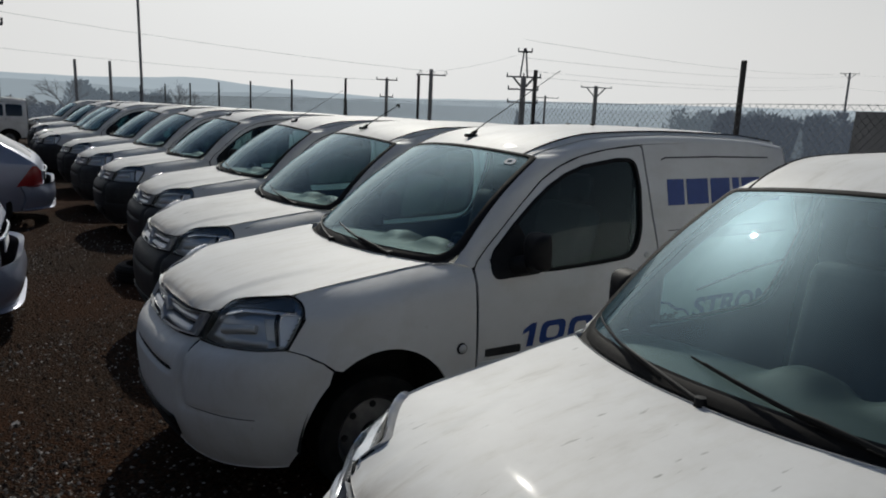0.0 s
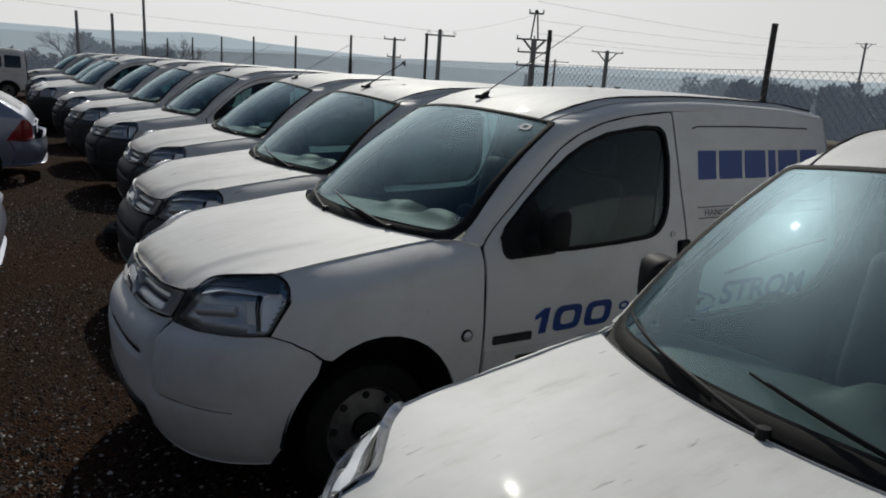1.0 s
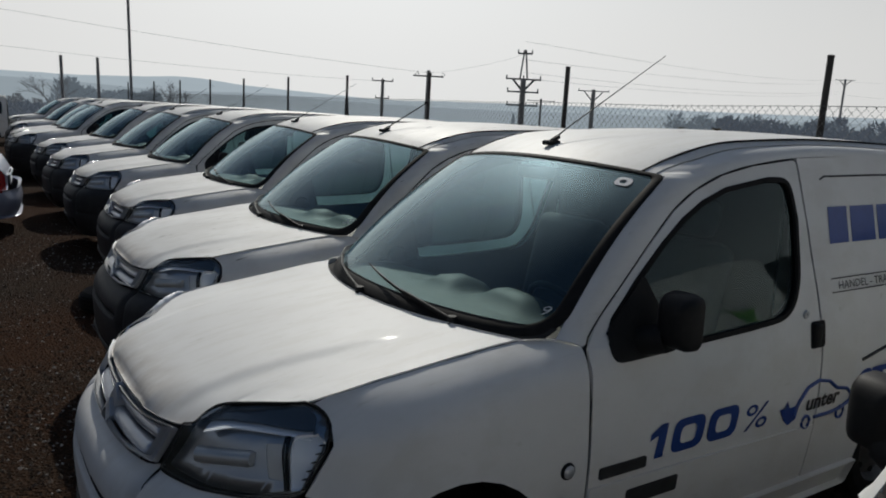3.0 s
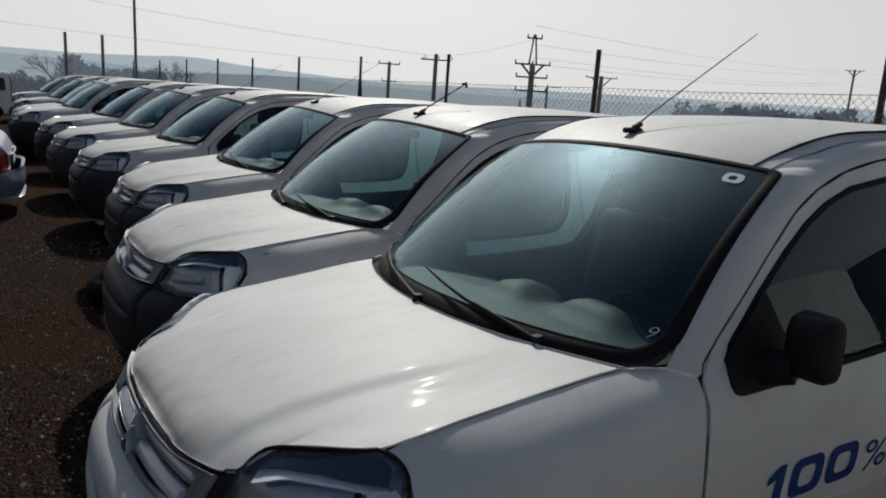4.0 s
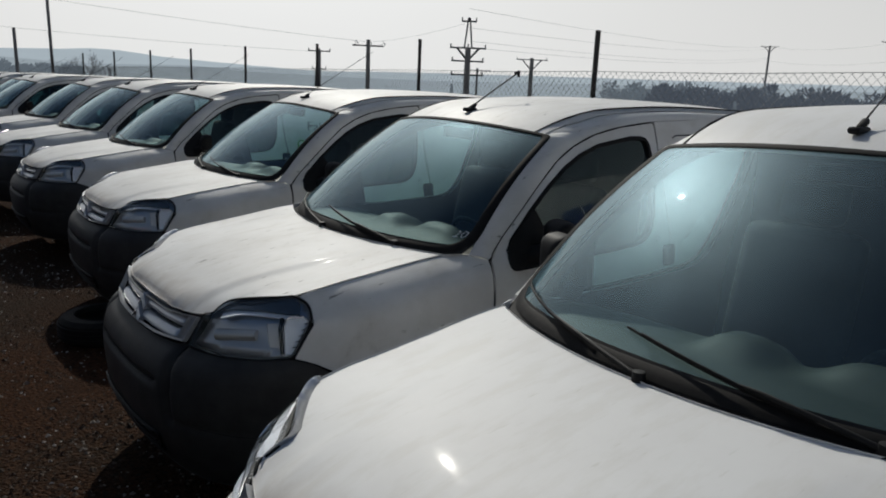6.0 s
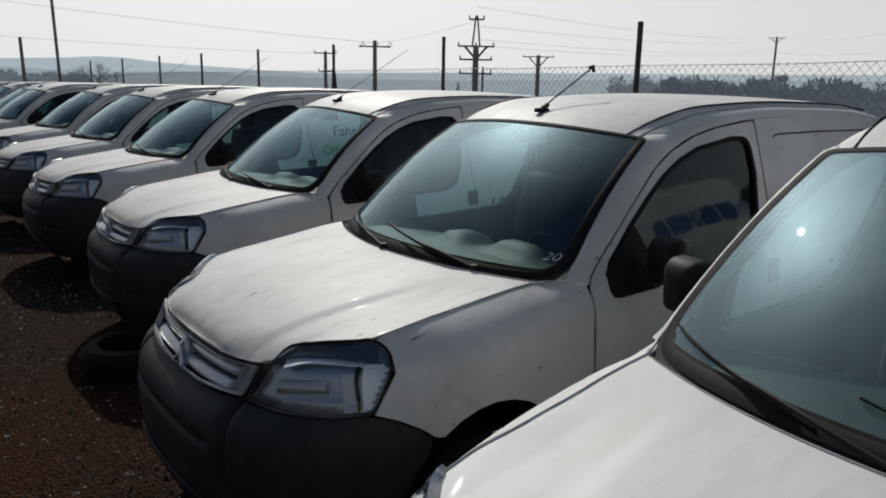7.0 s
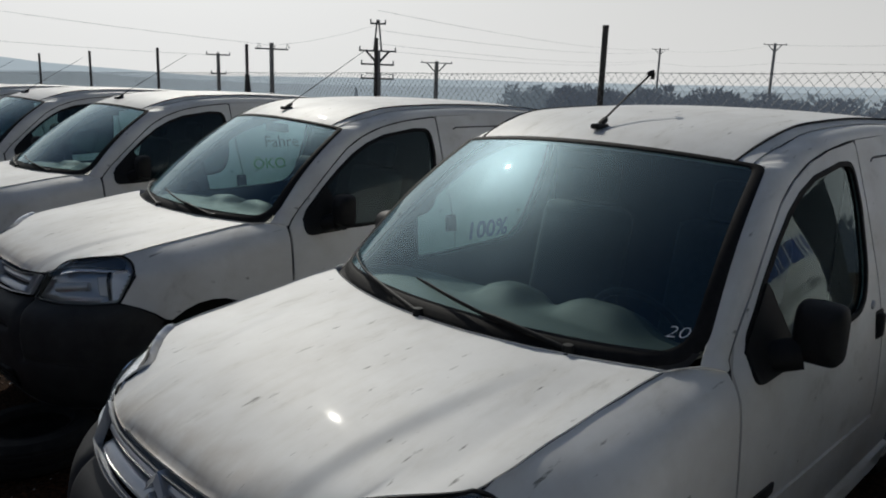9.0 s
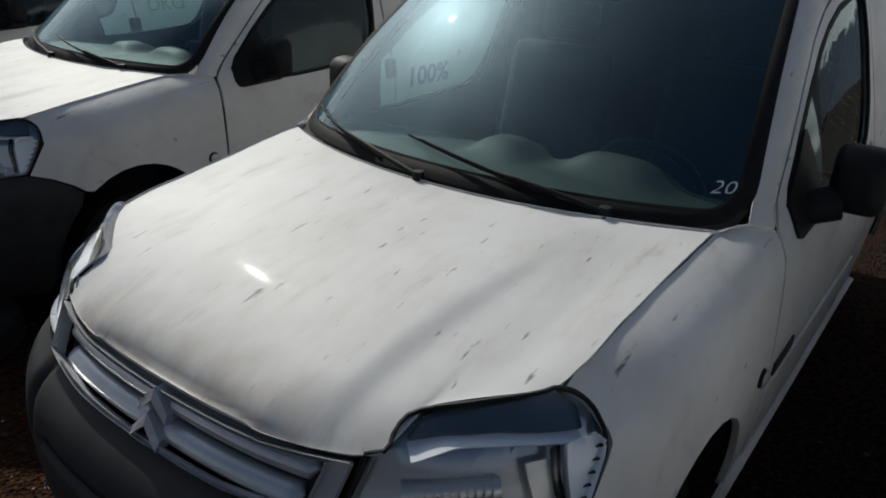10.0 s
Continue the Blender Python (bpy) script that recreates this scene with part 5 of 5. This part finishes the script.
def woods(name, n, az0, az1, d0, d1, h0, h1, mat, label, seed, conifer=False):
    """Far trees as trunks with sprays of twigs."""
    rnd = random.Random(seed)
    verts, faces = [], []
    for _ in range(n):
        az, d = rnd.uniform(az0, az1), rnd.uniform(d0, d1)
        x, y = far_place(az, d)
        z = ground_z(x, y) - 0.3
        h = rnd.uniform(h0, h1)
        for k in range(150 if conifer else 230):
            t = rnd.random()
            a = rnd.random() * 6.28
            if conifer:
                zz = z + h * (0.05 + 0.95 * t)
                rr = h * 0.24 * (1 - t) + 0.1
                q = Vector((x + rr * math.cos(a), y + rr * math.sin(a), zz - 0.1 * h))
                p = Vector((x + 0.25 * rr * math.cos(a), y + 0.25 * rr * math.sin(a), zz))
                w = h * 0.03
            else:
                rr = h * 0.30 * math.sin(math.pi * (0.12 + 0.80 * t)) * math.sqrt(rnd.random())
                p = Vector((x + rr * math.cos(a), y + rr * math.sin(a), z + h * (0.12 + 0.78 * t)))
                out = Vector((math.cos(a) * rnd.uniform(0.1, 0.8), math.sin(a) * rnd.uniform(0.1, 0.8), rnd.uniform(0.2, 1.0)))
                q = p + out * h * rnd.uniform(0.05, 0.12)
                w = h * 0.024
            s = Vector((-math.sin(az * 0.01745) * w, math.cos(az * 0.01745) * w, w * 0.6))
            i = len(verts)
            verts += [p - s, p + s, q]
            faces.append((i, i + 1, i + 2))
        i = len(verts)
        w = h * 0.012
        verts += [(x - w, y - w, z), (x + w, y + w, z), (x, y, z + h)]
        faces.append((i, i + 1, i + 2))
    me = bpy.data.meshes.new(name)
    me.from_pydata([tuple(v) for v in verts], [], faces)
    me.materials.append(mat)
    tagged(new(name, me), label, "trees", kind="stuff")


SCRUB = haze_glow("haze_glow_scrub", (0.07, 0.07, 0.07), (0.05, 0.058, 0.072))
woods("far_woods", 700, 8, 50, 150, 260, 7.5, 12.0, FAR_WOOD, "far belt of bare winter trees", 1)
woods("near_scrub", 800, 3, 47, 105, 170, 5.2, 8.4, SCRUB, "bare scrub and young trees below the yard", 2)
# south of the view this belt is unseen, added to darken window reflections
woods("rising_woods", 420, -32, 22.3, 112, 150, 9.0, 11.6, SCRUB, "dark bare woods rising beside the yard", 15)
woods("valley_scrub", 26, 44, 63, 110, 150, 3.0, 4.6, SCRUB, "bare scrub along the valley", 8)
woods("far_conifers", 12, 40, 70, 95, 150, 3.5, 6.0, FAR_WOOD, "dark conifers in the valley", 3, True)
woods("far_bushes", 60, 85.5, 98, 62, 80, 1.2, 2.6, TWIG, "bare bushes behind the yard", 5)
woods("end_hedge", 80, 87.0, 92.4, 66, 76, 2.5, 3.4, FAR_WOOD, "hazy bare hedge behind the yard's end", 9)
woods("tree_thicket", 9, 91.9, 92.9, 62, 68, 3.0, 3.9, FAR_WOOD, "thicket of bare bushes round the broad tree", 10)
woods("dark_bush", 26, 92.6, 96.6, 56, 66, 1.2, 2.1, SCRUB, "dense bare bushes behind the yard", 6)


def bare_tree(az, dist, height, seed, label):
    """A leafless tree: limbs that fork into ever finer twigs."""
    rnd = random.Random(seed)
    x, y = far_place(az, dist)
    tree = thing("bare_tree", Matrix.Translation((x, y, ground_z(x, y))), label, "tree", "bare trees")
    trunk, crown = bmesh.new(), bmesh.new()
    tube([(0, 0, -0.2), (0.05, 0, height * 0.16), (0, 0.05, height * 0.3)], height * 0.03, 8, trunk, height * 0.022)

    def fork(p, d, length, r, depth):
        q = p + d * length
        mid = p.lerp(q, 0.5) + Vector((rnd.uniform(-1, 1), rnd.uniform(-1, 1), rnd.uniform(-0.3, 0.6))) * length * 0.07
        tube([p, mid, q], r, 5 if depth < 2 else 3, crown, r * 0.6, cap=False)
        if depth < 5:
            for _ in range(3):
                n = (d + Vector((rnd.uniform(-1, 1), rnd.uniform(-1, 1), rnd.uniform(-0.35, 0.75))) * 0.85).normalized()
                fork(p.lerp(q, rnd.uniform(0.6, 1.0)), n, length * rnd.uniform(0.62, 0.8), r * 0.58, depth + 1)
    for k in range(4):
        a = k * 1.6 + rnd.random()
        fork(Vector((0, 0, height * (0.24 + 0.03 * k))), Vector((0.75 * math.cos(a), 0.75 * math.sin(a), 0.8)).normalized(), height * 0.24, height * 0.014, 1)
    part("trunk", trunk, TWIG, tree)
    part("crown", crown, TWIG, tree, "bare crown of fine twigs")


bare_tree(93.3, 60, 4.25, 11, "broad bare tree at the end of the yard")
bare_tree(86.65, 75, 4.7, 12, "small bare tree behind the fence")
bare_tree(85.5, 78, 4.2, 13, "small bare tree behind the fence")
bare_tree(23.0, 95, 9.6, 14, "slender bare tree beside the power line")
bare_tree(24.3, 97, 9.0, 16, "slender bare tree beside the power line")


def hills(name, dist, color, ridge, label):
    """A far ridge that glows, the haze put into its colour: ridge gives its height in degrees over the bearing."""
    bm = bmesh.new()
    f = hermite(*ridge)
    lo, hi = [], []
    for k in range(181):
        az = -20 + 150 * k / 180
        x, y = far_place(az, dist)
        wob = 0.03 * noise.noise(Vector((az * 0.35, dist, 0))) + 0.02 * noise.noise(Vector((az * 1.3, dist, 3)))
        hi.append(bm.verts.new((x, y, EYE + dist * math.tan(radians(f(az) + wob)))))
        lo.append(bm.verts.new((x, y, EYE - dist * 0.05)))
    for k in range(180):
        bm.faces.new((lo[k], lo[k + 1], hi[k + 1], hi[k]))
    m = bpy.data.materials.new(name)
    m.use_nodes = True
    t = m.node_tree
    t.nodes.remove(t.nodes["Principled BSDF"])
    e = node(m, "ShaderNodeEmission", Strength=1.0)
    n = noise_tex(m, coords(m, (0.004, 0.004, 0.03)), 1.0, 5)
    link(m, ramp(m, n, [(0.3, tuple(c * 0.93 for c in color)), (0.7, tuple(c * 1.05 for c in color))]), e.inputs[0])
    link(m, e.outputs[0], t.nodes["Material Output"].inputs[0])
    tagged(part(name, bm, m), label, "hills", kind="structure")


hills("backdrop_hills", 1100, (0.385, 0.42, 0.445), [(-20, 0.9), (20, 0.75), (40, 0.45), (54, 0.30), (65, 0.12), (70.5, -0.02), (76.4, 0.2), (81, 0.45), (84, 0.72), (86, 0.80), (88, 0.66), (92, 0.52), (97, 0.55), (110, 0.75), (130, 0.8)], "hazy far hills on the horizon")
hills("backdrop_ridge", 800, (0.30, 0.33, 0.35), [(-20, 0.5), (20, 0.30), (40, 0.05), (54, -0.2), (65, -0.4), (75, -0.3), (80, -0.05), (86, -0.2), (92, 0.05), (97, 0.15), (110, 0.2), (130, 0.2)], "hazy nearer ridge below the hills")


# ---- cars across the aisle ----
SILVER_PAINT = mottled("silver_car_paint", (0.27, 0.29, 0.37), (0.33, 0.345, 0.42), 3, 0.32, 0.35, coat=0.5)
BLUE_PAINT = mottled("blue_grey_car_paint", (0.05, 0.07, 0.13), (0.06, 0.08, 0.15), 3, 0.35, 0.4, coat=0.5)


def car(name, m, label, paint_mat, length, tail, roof, nose, width=0.86):
    """A parked car, tail at x = 0. tail, roof and nose give (x, height) along its back."""
    top = hermite(*tail, *roof, *nose)
    x_deck, x_cowl = tail[-1][0], nose[0][0]
    belt = hermite((0.0, 0.90), (0.5, 0.94), (2.0, 0.90), (length * 0.75, 0.86), (length, 0.62))

    def shell(x, v):
        """v runs from the sill (0) over the belt (0.5) to the middle of the roof (1)."""
        t, zb = top(x), belt(x)
        e = clamp(1 - abs(2 * x / length - 1) ** 9) ** 0.5
        w = width * (0.80 + 0.20 * e)
        w *= 1 - 0.18 * clamp((0.18 - x) / 0.18) ** 2 - 0.2 * clamp((x - length + 0.5) / 0.5) ** 2
        zb = min(zb, t - 0.02)
        cabin = clamp((t - zb) / 0.45)
        if v < 0.5:
            k = v / 0.5
            return Vector((x, w * (0.94 + 0.06 * math.sin(math.pi * (0.15 + 0.7 * k))), 0.24 + (zb - 0.24) * k))
        k = (v - 0.5) / 0.5
        wr = w * (0.97 - 0.25 * cabin)
        if k < 0.5:
            q = k / 0.5
            return Vector((x, w * 0.97 + (wr - w * 0.97) * q ** 1.2, zb + (t - 0.05 * cabin - zb) * q))
        q = (k - 0.5) / 0.5
        return Vector((x, wr * (1 - q), t - 0.05 * cabin * (1 - q) ** 2.5))

    c = thing(name, m, label, "car", "cars across the aisle")

    def both(a, b):
        v = 2 * b if b < 0.5 else 2 - 2 * b
        p = shell(length * (0.5 - 0.5 * math.cos(math.pi * a)), v)
        return p if b < 0.5 else Vector((p.x, -p.y, p.z))
    part("body", grid(both, 60, 56, 0.0, flip=False), paint_mat, c)

    def patch(nm, x0, x1, v0, v1, side, out, mat, label=""):
        def f(a, b):
            x = x0(b) + (x1(b) - x0(b)) * a
            p = shell(x, v0 + (v1 - v0) * b)
            return Vector((p.x - out * clamp(1 - x / 0.25), side * (p.y + out), p.z + out * 0.3))
        return part(nm, grid(f, 14, 10, 0.006, flip=side > 0), mat, c, label)
    xr, xf = x_deck, x_cowl
    for side in (-1, 1):
        patch("rear_side_window", lambda b: xr + 0.10 + 0.16 * b, lambda b: xr + 1.05, 0.53, 0.70, side, 0.006, SIDE_DARK, "dark side window")
        patch("front_side_window", lambda b: xr + 1.13, lambda b: xf - 0.30 - 0.55 * b, 0.53, 0.70, side, 0.006, SIDE_DARK, "dark side window")
        patch("tail_light", lambda b: 0.015 + 0.02 * b, lambda b: 0.36 - 0.22 * b, 0.27, 0.50, side, 0.008, RED, "red tail light wrapped round the corner")
        for x in (0.72, length - 0.85):
            y = side * (width - 0.11)
            wh = part("wheel", spin([(0.20, y - 0.09 * side), (0.29, y - 0.09 * side), (0.305, y), (0.29, y + 0.09 * side), (0.21, y + 0.09 * side)], 32, at=(x, 0, 0.305)), TYRE, c)
            part("rim", spin([(0.21, y + 0.07 * side), (0.18, y + 0.05 * side), (0.05, y + 0.07 * side), (0.0, y + 0.07 * side)], 24, at=(x, 0, 0.305)), STEEL, wh)

    def back_glass(a, b):
        x = tail[-2][0] + 0.05 + (tail[-1][0] - tail[-2][0] - 0.07) * a
        p = shell(x, 1.0)
        w = 0.60 - 0.05 * a
        return Vector((p.x - 0.006, w * (2 * b - 1), p.z - 0.03 * (2 * b - 1) ** 2 + 0.008))
    part("rear_window", grid(back_glass, 10, 14, 0.004), SIDE_DARK, c, "pale rear window mirroring the sky")

    def bumper(a, b):
        t = 2 * a - 1
        y = t * (width + 0.01)
        x = -0.10 + 0.42 * abs(t) ** 5
        th = math.pi * b
        return Vector((x - 0.055 * math.sin(th), y, 0.60 - 0.30 * b + 0.02 * math.cos(th)))
    part("rear_bumper", grid(bumper, 36, 10, 0.05, flip=True), paint_mat, c, "rounded painted rear bumper")
    part("boot_trim", tube([(-0.035 + 0.20 * abs(t) ** 4, t * 0.62, 0.80) for t in [k / 8 - 1 for k in range(17)]], 0.014, 6), CHROME, c, "bright strip over the plate")
    part("plate", box((0.012, 0.48, 0.11), (-0.02, 0, 0.70), 0.003), CHALK, c, "plain pale number plate")
    part("underside", box((length - 0.6, 1.3, 0.05), (length / 2, 0, 0.26)), DARK, c)
    return c




def parked(x, y, turn=180.0):
    return Matrix.Translation((x, y, ground_z(x, y))) @ pose(0, 0, 0, 1.3, 0, 0) @ pose(0, 0, 0, 0, 0, turn)


car("estate_car", parked(-1.15, 13.6, 184), "silver car with wedge-shaped red tail lights", SILVER_PAINT, 4.5, [(0.0, 0.80), (0.12, 0.97), (0.85, 1.38)], [(1.8, 1.44)], [(3.0, 0.98), (4.2, 0.78), (4.5, 0.60)])
car("hatchback_car", parked(-0.95, 7.3, 184), "silver hatchback with tall red tail lights", SILVER_PAINT, 3.9, [(0.0, 0.85), (0.10, 1.0), (0.45, 1.40)], [(1.4, 1.47)], [(2.7, 1.0), (3.6, 0.80), (3.9, 0.60)])
car("saloon_car", parked(-2.6, 18.6, 184), "blue-grey car behind the silver one", BLUE_PAINT, 4.4, [(0.0, 0.80), (0.12, 0.98), (0.8, 1.36)], [(1.8, 1.42)], [(3.0, 0.98), (4.1, 0.78), (4.4, 0.60)])


def lying_tyre(x, y):
    t = thing("loose_tyre", Matrix.Translation((x, y, ground_z(x, y))) @ pose(0, 0, 0, -1, 0, 0), "worn black tyre lying on the gravel", "tyre")
    part("casing", spin([(0.19, 0.0), (0.27, 0.0), (0.30, 0.03), (0.305, 0.09), (0.30, 0.15), (0.27, 0.18), (0.20, 0.18), (0.185, 0.15), (0.21, 0.09), (0.185, 0.03), (0.19, 0.0)], 40, "z"), TYRE, t)
    for z in (0.055, 0.09, 0.125):
        part("tread_rib", spin([(0.298, z - 0.012), (0.311, z - 0.009), (0.311, z + 0.009), (0.298, z + 0.012)], 40, "z"), RUBBER, t)
    part("bead", spin([(0.192, 0.182), (0.200, 0.186), (0.208, 0.182), (0.200, 0.176)], 40, "z"), RUBBER, t)


lying_tyre(0.20, 8.65)


def dry_leaf(van, x, y, turn):
    """A curled leaf on a van's roof."""
    def f(a, b):
        u, w = a - 0.5, (b - 0.5) * math.sin(math.pi * (0.08 + 0.84 * a))
        return Vector((0.055 * u, 0.034 * w, 0.010 + 0.05 * w * w + 0.03 * u * u))
    leaf = part("dry_leaf", grid(f, 8, 6, 0.001), TYRE_BROWN)
    leaf.matrix_world = van.matrix_world @ Matrix.Translation((x, y, roof_z(x, y))) @ pose(0, 0, 0, 0, 0, turn)
    tagged(leaf, "curled dry brown leaf on a van roof", "leaf", "leaves on the roof")


TYRE_BROWN = mottled("dead_leaf", (0.05, 0.035, 0.018), (0.09, 0.07, 0.035), 40, 0.8)
dry_leaf(van_b, 2.42, -0.20, 30)
dry_leaf(van_b, 2.50, -0.34, 80)
